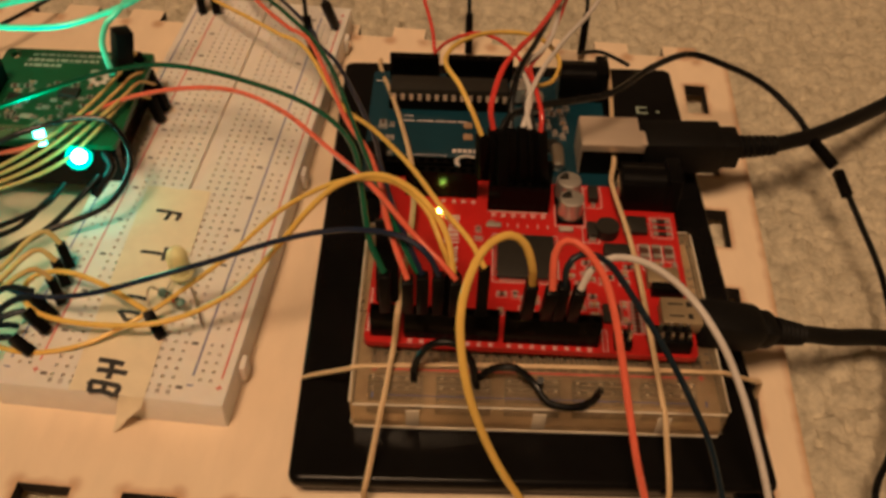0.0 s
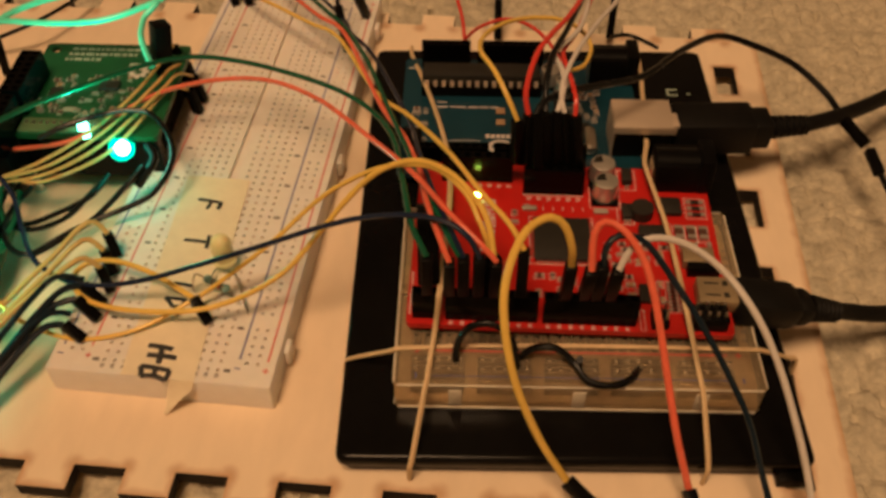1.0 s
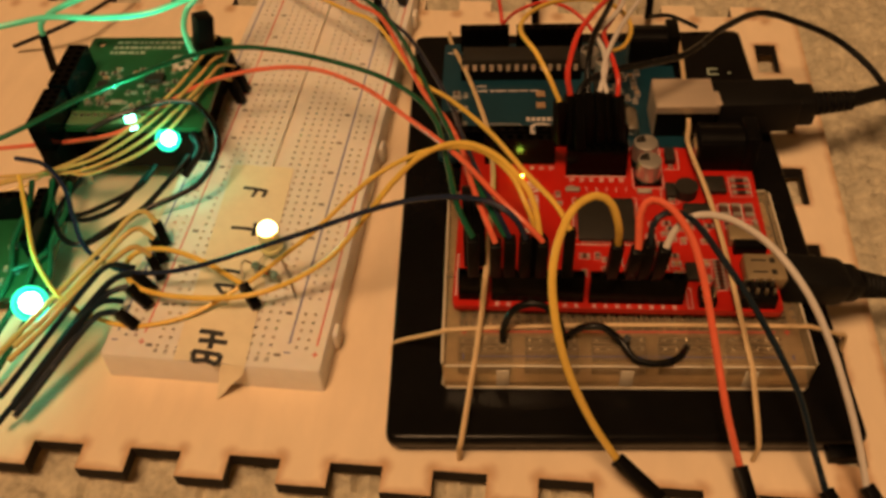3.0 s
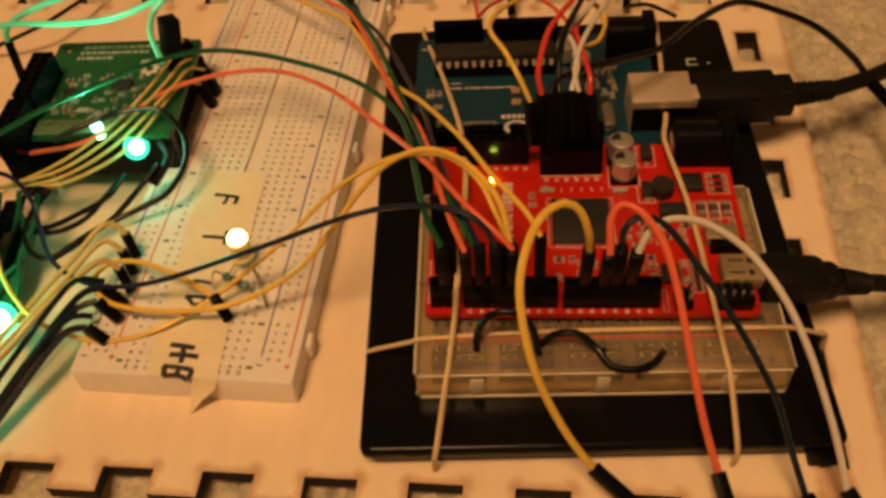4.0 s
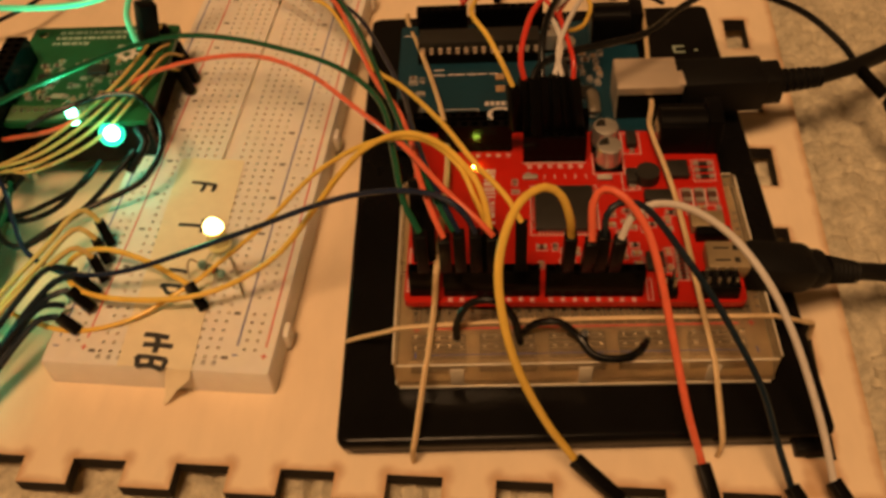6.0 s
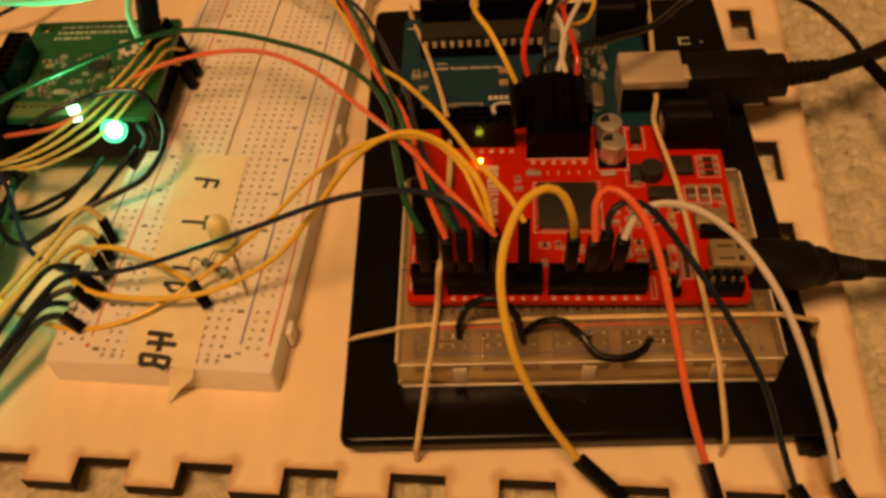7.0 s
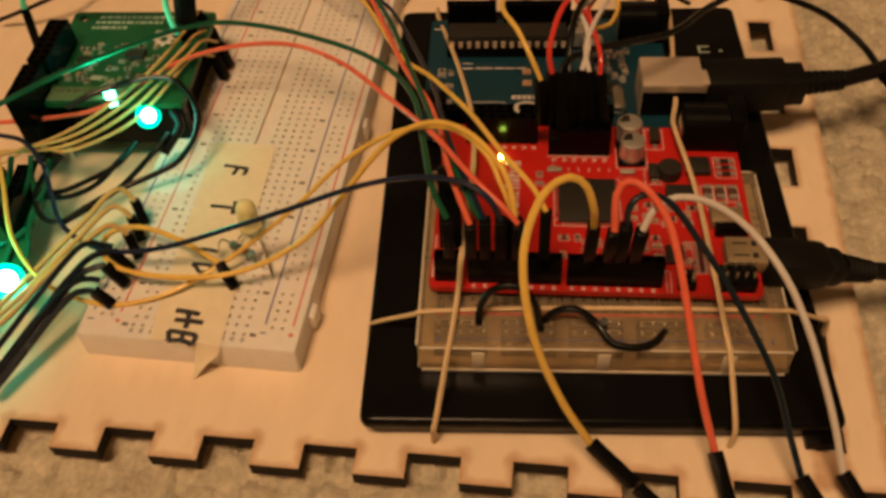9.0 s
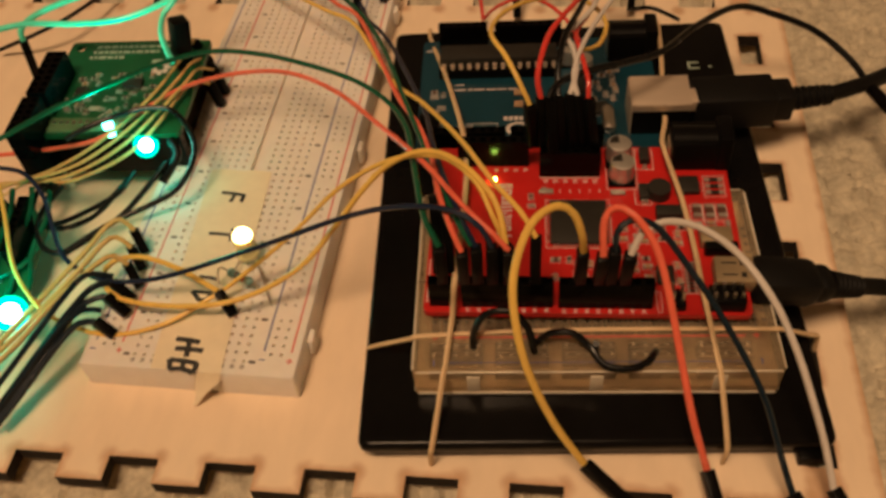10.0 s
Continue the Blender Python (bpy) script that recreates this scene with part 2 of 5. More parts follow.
def tube(bm, pts, r, n=10, flat=1.0, step=1.6):
    line = smooth_line(pts, step)
    rings, side = [], None
    for i, q in enumerate(line):
        d = (line[min(i + 1, len(line) - 1)] - line[max(i - 1, 0)]).normalized()
        if side is None:
            side = d.orthogonal().normalized() if abs(d.z) > 0.9 else d.cross(Vector((0, 0, 1))).normalized()
        side = (side - d * side.dot(d)).normalized()
        up = d.cross(side)
        rings.append([bm.verts.new(q + r * (math.cos(a) * side + flat * math.sin(a) * up)) for a in (2 * math.pi * k / n for k in range(n))])
    for a, b in zip(rings, rings[1:]):
        for k in range(n):
            bm.faces.new((a[k], a[(k + 1) % n], b[(k + 1) % n], b[k]))
    bm.faces.new(rings[0][::-1])
    bm.faces.new(rings[-1])


def mesh_of(name, bm, mats, smooth=True):
    bmesh.ops.recalc_face_normals(bm, faces=bm.faces)
    bmesh.ops.scale(bm, vec=(MM, MM, MM), verts=bm.verts)
    me = bpy.data.meshes.new(name)
    bm.to_mesh(me)
    bm.free()
    for m in mats if isinstance(mats, (list, tuple)) else [mats]:
        me.materials.append(m)
    if smooth:
        me.shade_smooth()
        me.set_sharp_from_angle(angle=radians(35))
    return me


def part(name, bm, mats, parent, label="", at=None):
    ob = new(name, mesh_of(name, bm, mats))
    ob.parent = parent
    if at is not None:
        ob.matrix_basis = at
    return tagged(ob, label) if label else ob


def thing(name, label, category, at=None, group="", kind=""):
    ob = new(name)
    ob.empty_display_size = 0.005
    if at is not None:
        ob.matrix_basis = at
    return tagged(ob, label, category, group, kind)


def mm(x, y, z=0.0, rz=0.0, rx=0.0, ry=0.0):
    return pose(x * MM, y * MM, z * MM, rx, ry, rz)


def solo(name, bm, mats, label, category, at=None, group="", kind=""):
    ob = new(name, mesh_of(name, bm, mats))
    if at is not None:
        ob.matrix_basis = at
    return tagged(ob, label, category, group, kind)


def outline_slab(bm, loops, z0, z1, side_mat=0):
    """A slab from one outer loop and holes (straight sides), by filling top and bottom."""
    edges, top = [], []
    for loop in loops:
        vs = [bm.verts.new((x, y, z1)) for x, y in loop]
        top.append(vs)
        edges += [bm.edges.new((vs[i], vs[(i + 1) % len(vs)])) for i in range(len(vs))]
    bmesh.ops.triangle_fill(bm, use_beauty=True, use_dissolve=False, edges=edges)
    faces = list(bm.faces)
    low = {}
    for vs in top:
        for v in vs:
            low[v] = bm.verts.new((v.co.x, v.co.y, z0))
    for f in faces:
        bm.faces.new([low[v] for v in f.verts][::-1])
    for vs in top:
        for i, v in enumerate(vs):
            w = vs[(i + 1) % len(vs)]
            bm.faces.new((v, w, low[w], low[v])).material_index = side_mat


def round_rect(x0, x1, y0, y1, r, n=4):
    pts = []
    for cx, cy, a0 in ((x1 - r, y0 + r, -90), (x1 - r, y1 - r, 0), (x0 + r, y1 - r, 90), (x0 + r, y0 + r, 180)):
        for k in range(n + 1):
            a = radians(a0 + 90 * k / n)
            pts.append((cx + r * math.cos(a), cy + r * math.sin(a)))
    return pts


# ---- the room ----
def room():
    bm = bmesh.new()
    n, half = 400, 300.0
    xs = [-2500, -1200, -600] + [-half + 2 * half * i / n for i in range(n + 1)] + [600, 1200, 2500]
    grid = []
    for y in xs:
        row = []
        for x in xs:
            w = 1.0 if abs(x) <= half and abs(y) <= half else 0.0
            q = Vector((x, y, 0))
            h = 0.0
            if w:
                # tufts about five millimetres across with dark gaps between them
                q += 1.6 * noise.noise_vector(q / 6)
                near = noise.voronoi(Vector((q.x / 6.0, q.y / 7.6, 0.5)))[0]
                h = 3.4 * math.sqrt(min(1.0, (near[1] - near[0]) * 1.5)) - 2.8 + 1.0 * noise.noise(q / 12) + 0.6 * noise.noise(q / 2.9)
            row.append(bm.verts.new((x, y, -6.4 + h)))
        grid.append(row)
    for a, b in zip(grid, grid[1:]):
        for i in range(len(a) - 1):
            bm.faces.new((a[i], a[i + 1], b[i + 1], b[i]))
    solo("floor", bm, CARPET, "beige looped carpet on the floor", "carpet", mm(20, 60), kind="structure")
    for name, x0, x1, y0, y1 in (("wall_north", -2600, 2600, 2500, 2600), ("wall_south", -2600, 2600, -2600, -2500), ("wall_east", 2500, 2600, -2500, 2500), ("wall_west", -2600, -2500, -2500, 2500)):
        bm = bmesh.new()
        box(bm, x0, x1, y0, y1, -20, 2400)
        solo(name, bm, PAINT, "plain cream painted room wall", "wall", kind="structure")
    bm = bmesh.new()
    box(bm, -2600, 2600, -2600, 2600, 2400, 2500)
    solo("ceiling", bm, PAINT, "plain cream painted ceiling", "ceiling", kind="structure")
    lampt = thing("ceiling_lamp", "round warm white ceiling lamp, lit", "lamp", mm(-320, -660, 2400))
    bm = bmesh.new()
    rod(bm, (0, 0, 0), (0, 0, -40), 120, 130, 40)
    part("base", bm, METAL, lampt)
    bm = bmesh.new()
    ball(bm, (0, 0, -60), 190, 32, 0.45)
    part("shade", bm, LAMP_GLASS, lampt, "frosted glass shade")


# ---- the plywood plate with its finger joints ----
PLY_AT = mm(-85.52, -17.95, 0, -4.02)
TAB, GAP, DEEP, RIGHT, BACK = 11.6, 12.2, 6.3, 188.4, 193.6


def plywood():
    loop, pitch = [], TAB + GAP
    first = -5
    x = first * pitch
    loop.append((x, DEEP))
    for i in range(first, 8):
        a = i * pitch
        loop += [(a, DEEP), (a, 0), (a + TAB, 0), (a + TAB, DEEP)] if i > first else [(a + 2, DEEP), (a + 2, 0), (a + TAB, 0), (a + TAB, DEEP)]
    loop += [(RIGHT, DEEP), (RIGHT, BACK - DEEP)]
    off = 0.2
    for i in range(7, first, -1):
        a = i * pitch + off
        loop += [(a + TAB, BACK - DEEP), (a + TAB, BACK), (a, BACK), (a, BACK - DEEP)]
    loop.append((x, BACK - DEEP))
    clean = []
    for p in loop:
        if not clean or (Vector(p) - Vector(clean[-1])).length > 0.01:
            clean.append(p)
    loops = [clean]
    for top in (171.4, 141.4, 111.4, 81.4, 51.4, 29.6):
        loops.append([(172.6, top - 14.6), (179.4, top - 14.6), (179.4, top + 0.2), (172.6, top + 0.2)])
    bm = bmesh.new()
    outline_slab(bm, loops, -4.2, 0.0, 1)
    board = thing("plywood_plate", "pale birch plywood plate with scorched laser-cut finger joints", "plywood board", PLY_AT)
    part("plate", bm, [PLY, BURNT], board)


# ---- breadboards ----
def breadboard(name, label, at, width, length, rows, body, groups, open_clear=False):
    """Local x across the rows of holes, y along them; its near left corner at the origin."""
    ob = thing(name, label, "breadboard", at)
    cx = width / 2
    cols = [cx + s * (3.81 + 2.54 * k) for s in (-1, 1) for k in range(5)]
    rails = [4.4, 6.94, width - 6.94, width - 4.4]
    y0 = (length - 2.54 * (rows - 1)) / 2
    rail_rows = [y0 + 2.54 * (1 + g * 6 + k) for g in range(groups) for k in range(5)]
    half = 0.39 if open_clear else 0.44
    xs, ys = {0.0, width}, {0.0, length}
    holes = set()
    for c in cols + rails:
        xs |= {round(c - half, 4), round(c + half, 4)}
    yrows = [y0 + 2.54 * r for r in range(rows)]
    for r in yrows:
        ys |= {round(r - half, 4), round(r + half, 4)}
    xs |= {cx - 1.5, cx + 1.5}
    xs, ys = sorted(xs), sorted(ys)
    for c in cols:
        for r in yrows:
            holes.add((round(c - half, 4), round(r - half, 4)))
    for c in rails:
        for r in rail_rows:
            holes.add((round(c - half, 4), round(min(yrows, key=lambda q: abs(q - r)) - half, 4)))
    H = 9.6 if open_clear else 8.5
    verts, faces, seen = [], [], {}

    def vert(x, y, z):
        key = (round(x, 3), round(y, 3), z)
        if key not in seen:
            seen[key] = len(verts)
            verts.append((x * MM, y * MM, z * MM))
        return seen[key]

    for xa, xb in zip(xs, xs[1:]):
        for ya, yb in zip(ys, ys[1:]):
            if (xa, ya) in holes:
                q = [(xa, ya), (xb, ya), (xb, yb), (xa, yb)]
                for i in range(4):
                    (px, py), (qx, qy) = q[i], q[(i + 1) % 4]
                    faces.append((vert(px, py, H), vert(px, py, H - 0.6), vert(qx, qy, H - 0.6), vert(qx, qy, H)))
            elif xa == cx - 1.5:
                faces.append((vert(xa, ya, H - 1.5), vert(xb, ya, H - 1.5), vert(xb, yb, H - 1.5), vert(xa, yb, H - 1.5)))
                faces.append((vert(xa, ya, H), vert(xa, ya, H - 1.5), vert(xa, yb, H - 1.5), vert(xa, yb, H)))
                faces.append((vert(xb, ya, H - 1.5), vert(xb, ya, H), vert(xb, yb, H), vert(xb, yb, H - 1.5)))
            else:
                faces.append((vert(xa, ya, H), vert(xb, ya, H), vert(xb, yb, H), vert(xa, yb, H)))
    me = bpy.data.meshes.new("top_face")
    me.from_pydata(verts, [], faces)
    me.materials.append(body)
    top = new("top_face", me)
    top.parent = ob
    bm = bmesh.new()
    e = 0.02
    rim = round_rect(-0.25, width + 0.25, -0.25, length + 0.25, 0.8)
    low, high, cap = ([bm.verts.new((x, y, z)) for x, y in rim] for z in (0.0, H - 0.35, H - 0.35))
    for i in range(len(rim)):
        j = (i + 1) % len(rim)
        bm.faces.new((low[i], low[j], high[j], high[i]))
    inner = [(min(max(x, 0.0), width), min(max(y, 0.0), length)) for x, y in rim]
    lip = [bm.verts.new((x, y, H + e / 4)) for x, y in inner]
    for i in range(len(rim)):
        j = (i + 1) % len(rim)
        bm.faces.new((high[i], high[j], lip[j], lip[i]))
    bm.faces.new(low[::-1])
    for v in cap:
        bm.verts.remove(v)
    bmesh.ops.remove_doubles(bm, verts=bm.verts, dist=0.001)
    part("housing", bm, body, ob)
    if open_clear:
        bm = bmesh.new()
        box(bm, 0.3, width - 0.3, 0.3, length - 0.3, 0.15, 2.4)
        part("foam_backing", bm, FOAM, ob, "cream adhesive foam backing")
        # pale strips that paint highlights along the edges, and the snap sockets in the outer walls
        bm = bmesh.new()
        for x in (-0.55, width + 0.1):
            box(bm, x, x + 0.45, 0.4, length - 0.4, 0.1, 0.8, 0.12)
            box(bm, x, x + 0.45, 0.4, length - 0.4, H - 0.75, H - 0.2, 0.12)
        for y in (-0.55, length + 0.1):
            box(bm, 0.4, width - 0.4, y, y + 0.45, 0.1, 0.8, 0.12)
            box(bm, 0.4, width - 0.4, y, y + 0.45, H - 0.75, H - 0.2, 0.12)
        part("edge_highlight", bm, RIM, ob, "pale strip for the highlight along the edge")
        for y in (13.5, 41.0, 69.0):
            for x in (-0.5, width + 0.2):
                bm = bmesh.new()
                box(bm, x, x + 0.3, y - 1.5, y + 1.5, 1.4, H - 2.2, 0.1)
                part("snap_socket", bm, RIM, ob)
        for c in rails[:2] + rails[2:]:
            bm = bmesh.new()
            for r in rail_rows:
                box(bm, c - 0.27, c + 0.27, r - 0.27, r + 0.27, H - 0.6, H - 0.5)
            tagged(part("hole_floor", bm, FOAM, ob), kind="stuff")
    # tabs that lock one board to the next
    for k in range(max(2, int(length / 50))):
        bm = bmesh.new()
        y = 14 + k * (length - 28) / (max(2, int(length / 50)) - 1)
        box(bm, width + 0.1, width + 1.8, y - 2.3, y + 2.3, 0.8, 6.6, 0.8)
        part("locking_tab", bm, body, ob)
    bm = bmesh.new()
    for c in [] if open_clear else rails:
        box(bm, c - 1.0, c + 1.0, y0, length - y0, H - 3.4, H - 0.62)
    if open_clear:
        # one folded clip under each group of five rail holes
        for c in rails:
            for g in range(groups):
                a = y0 + 2.54 * (1 + g * 6)
                box(bm, c - 0.85, c - 0.5, a - 1.0, a + 11.2, 2.7, H - 0.8)
                box(bm, c + 0.5, c + 0.85, a - 1.0, a + 11.2, 3.4, H - 0.8)
                box(bm, c - 0.5, c + 0.5, a - 0.6, a + 10.8, 3.4, 3.8)
        for r in yrows:
            for s in (-1, 1):
                x0, x1 = sorted((cx + s * 3.0, cx + s * 14.8))
                box(bm, x0, x1, r - 0.85, r - 0.45, H - 6.5, H - 0.8)
                box(bm, x0, x1, r + 0.45, r + 0.85, H - 6.5, H - 0.8)
                box(bm, x0, x1, r - 0.45, r + 0.45, H - 6.5, H - 6.0)
    else:
        for s in (-1, 1):
            x0, x1 = sorted((cx + s * 3.0, cx + s * 14.8))
            box(bm, x0, x1, y0 - 0.6, length - y0 + 0.6, H - 3.4, H - 0.62)
    tagged(part("contact_strip", bm, CONTACT if open_clear else HOLE, ob, "spring contact strips in the holes"), kind="stuff")
    for x, m in ((2.0, LINE_BLUE), (8.9, LINE_RED), (width - 8.9, LINE_BLUE), (width - 2.0, LINE_RED)):
        bm = bmesh.new()
        w = 0.09 if open_clear and m is LINE_BLUE else 0.2
        box(bm, x - w, x + w, 7.2, length - 7.2, H, H + 0.03)
        part("rail_line", bm, m, ob)
        for y in (4.6, length - 4.6):
            bm = bmesh.new()
            box(bm, x - 0.75, x + 0.75, y - 0.17, y + 0.17, H, H + 0.03)
            if m is LINE_RED:
                box(bm, x - 0.17, x + 0.17, y - 0.75, y + 0.75, H, H + 0.034)
            part("polarity_mark", bm, m, ob)
    bm = bmesh.new()
    for s in (-1, 1):
        for r in range(0, rows, 5):
            box(bm, cx + s * 16.1 - 0.8, cx + s * 16.1 + 0.8, yrows[r] - 0.42, yrows[r] + 0.42, H, H + 0.03)
    for c in cols:
        box(bm, c - 0.4, c - 0.15, 1.5, 2.7, H, H + 0.03)
        box(bm, c + 0.15, c + 0.4, 1.5, 2.7, H, H + 0.03)
        box(bm, c - 0.15, c + 0.15, 2.4, 2.7, H, H + 0.03)
    tagged(part("row_number", bm, PRINT, ob, "tiny printed row marks"), kind="stuff")
    return ob


# ---- the black tray under the two red and teal boards ----
def tray():
    ob = thing("black_tray", "glossy black plastic tray lying on the plywood", "tray", mm(-13.0, -13.9, 0, 0.55))
    W, D, T = 106.6, 152.6, 7.4
    bm = bmesh.new()
    levels = [(0.0, 2.4), (0.0, 1.7), (0.4, 1.3), (3.7, 1.1), (4.0, 0.9), (4.2, 0.12), (4.5, 0.0), (T - 1.2, 0.0), (T - 0.45, 0.3), (T - 0.1, 0.75), (T, 1.5), (T, 3.4)]
    rings = []
    for z, inset in levels:
        rings.append([bm.verts.new((x, y, z)) for x, y in round_rect(inset, W - inset, inset, D - inset, 2.4, 5)])
    for a, b in zip(rings, rings[1:]):
        for i in range(len(a)):
            j = (i + 1) % len(a)
            bm.faces.new((a[i], a[j], b[j], b[i]))
    bm.faces.new(rings[0][::-1])
    bm.faces.new(rings[-1])
    part("shell", bm, PANEL, ob)
    # low black block under the near right corner
    bm = bmesh.new()
    box(bm, 98.6, 105.4, -2.0, 4.0, 0.0, 3.4, 0.5)
    part("foot", bm, BLACK, ob, "small black block at the corner")
    bm = bmesh.new()
    for x0, x1, y0, y1 in ((0, 3.4, 0, 0.7), (0, 0.7, 0.7, 3.4), (0.7, 3.4, 2.7, 3.4), (6.2, 7.2, 0.5, 1.4)):
        box(bm, 92.6 + x0, 92.6 + x1, 128.6 + y0, 128.6 + y1, T, T + 0.03)
    part("printed_mark", bm, SILK_DIM, ob, "small white printed mark")


def header(parent, x0, x1, y0, y1, z0, tall, pins, rows=1, name="pin_header"):
    """A black socket strip: a body with a row of square wells along its top."""
    bm = bmesh.new()
    n = pins
    px = (x1 - x0) / n
    py = (y1 - y0) / rows
    z1 = z0 + tall
    for i in range(n):
        for j in range(rows):
            a, b = x0 + i * px, x0 + (i + 1) * px
            c, d = y0 + j * py, y0 + (j + 1) * py
            m = 0.62
            o = [bm.verts.new(p) for p in ((a, c, z1), (b, c, z1), (b, d, z1), (a, d, z1))]
            w = [bm.verts.new(p) for p in ((a + m, c + m, z1), (b - m, c + m, z1), (b - m, d - m, z1), (a + m, d - m, z1))]
            u = [bm.verts.new((v.co.x, v.co.y, z1 - 3)) for v in w]
            for k in range(4):
                l = (k + 1) % 4
                bm.faces.new((o[k], o[l], w[l], w[k]))
                bm.faces.new((w[k], w[l], u[l], u[k]))
            bm.faces.new(u)
    for q in (((x0, y0), (x1, y0)), ((x1, y0), (x1, y1)), ((x1, y1), (x0, y1)), ((x0, y1), (x0, y0))):
        (a, c), (b, d) = q
        bm.faces.new([bm.verts.new(p) for p in ((a, c, z0), (b, d, z0), (b, d, z1), (a, c, z1))])
    bmesh.ops.remove_doubles(bm, verts=bm.verts, dist=0.01)
    return part(name, bm, HEADER, parent)


def pcb(parent, w, d, z0, z1, mat, holes=()):
    bm = bmesh.new()
    loops = [round_rect(0, w, 0, d, 1.4)]
    for x, y in holes:
        loops.append([(x + 1.55 * math.cos(a), y + 1.55 * math.sin(a)) for a in (2 * math.pi * k / 14 for k in range(14))])
    outline_slab(bm, loops, z0, z1, 0)
    return part("circuit_board", bm, mat, parent)


def marks(parent, rects, z, mat=None, name="silkscreen"):
    bm = bmesh.new()
    for x0, x1, y0, y1 in rects:
        box(bm, x0, x1, y0, y1, z, z + 0.03)
    return tagged(part(name, bm, mat or SILK, parent), kind="stuff")


def frame_rects(x0, x1, y0, y1, t=0.2):
    t *= 0.65
    return [(x0, x1, y0, y0 + t), (x0, x1, y1 - t, y1), (x0, x0 + t, y0 + t, y1 - t), (x1 - t, x1, y0 + t, y1 - t)]


def chip(parent, x, y, w, d, z, tall=1.0, legs="", pitch=0.8, name="chip", mat=None):
    bm = bmesh.new()
    box(bm, x, x + w, y, y + d, z + 0.12, z + 0.12 + tall, 0.12)
    ob = part(name, bm, mat or CHIP, parent)
    if legs:
        bm = bmesh.new()
        if "x" in legs:
            n = int((w - 0.8) / pitch)
            for i in range(n):
                a = x + w / 2 + (i - (n - 1) / 2) * pitch
                for s, e in ((y - 0.9, y + 0.05), (y + d - 0.05, y + d + 0.9)):
                    box(bm, a - 0.16, a + 0.16, s, e, z + 0.02, z + 0.3)
        if "y" in legs:
            n = int((d - 0.8) / pitch)
            for i in range(n):
                a = y + d / 2 + (i - (n - 1) / 2) * pitch
                for s, e in ((x - 0.9, x + 0.05), (x + w - 0.05, x + w + 0.9)):
                    box(bm, s, e, a - 0.16, a + 0.16, z + 0.02, z + 0.3)
        tagged(part("chip_leg", bm, METAL, ob), kind="stuff")
    return ob


def smd(parent, x, y, w, d, z, tall=0.7, body=None, name="surface_part"):
    """A chip resistor or capacitor with tinned ends."""
    bm = bmesh.new()
    along_x = w >= d
    box(bm, x, x + w, y, y + d, z, z + tall, 0.06)
    ob = part(name, bm, body or TAN, parent)
    bm = bmesh.new()
    e = 0.02
    if along_x:
        for a, b in ((x - 0.1, x + w * 0.25), (x + w * 0.75, x + w + 0.1)):
            box(bm, a, b, y - e, y + d + e, z, z + tall + e)
    else:
        for a, b in ((y - 0.1, y + d * 0.25), (y + d * 0.75, y + d + 0.1)):
            box(bm, x - e, x + w + e, a, b, z, z + tall + e)
    part("solder_end", bm, SHELL, ob)
    return ob


def can(parent, x, y, z, r, tall):
    bm = bmesh.new()
    box(bm, x - r - 0.3, x + r + 0.3, y - r - 0.3, y + r + 0.3, z, z + 0.9, 0.3)
    base = part("capacitor_base", bm, BLACK, parent)
    bm = bmesh.new()
    prof = [(r, 0.9), (r, tall - 0.5), (r - 0.12, tall - 0.15), (r - 0.5, tall), (0.01, tall)]
    rings = [[bm.verts.new((x + q * math.cos(a), y + q * math.sin(a), z + h)) for a in (2 * math.pi * k / 26 for k in range(26))] for q, h in prof]
    for a, b in zip(rings, rings[1:]):
        for i in range(26):
            bm.faces.new((a[i], a[(i + 1) % 26], b[(i + 1) % 26], b[i]))
    part("capacitor_can", bm, CAP_SLEEVE, base, "bare aluminium can")
    bm = bmesh.new()
    for k in range(9):
        a = radians(95 + k * 10)
        b = radians(105 + k * 10)
        q = r - 0.55
        h = z + tall + 0.02
        bm.faces.new([bm.verts.new(p) for p in ((x + q * math.cos(a), y + q * math.sin(a), h), (x + q * math.cos(b), y + q * math.sin(b), h), (x, y, h))])
    bmesh.ops.remove_doubles(bm, verts=bm.verts, dist=0.001)
    part("polarity_stripe", bm, CHIP, base, "black polarity stripe")


def barrel_jack(parent, x0, x1, y0, y1, z, tall, mat=BLACK):
    bm = bmesh.new()
    box(bm, x0, x1 - 3.4, y0, y1, z, z + tall * 0.82, 0.4)
    box(bm, x1 - 3.6, x1, y0 - 0.15, y1 + 0.15, z, z + tall, 0.4)
    rod(bm, (x0 + 0.2, (y0 + y1) / 2, z + tall * 0.55), (x1 - 3, (y0 + y1) / 2, z + tall * 0.55), (y1 - y0) * 0.47, n=28)
    ob = part("barrel_jack", bm, mat, parent, "black barrel power jack")
    bm = bmesh.new()
    box(bm, x0 - 0.35, x0, y0 + 2, y1 - 2, z, z + tall * 0.6)
    part("solder_lug", bm, METAL, ob)


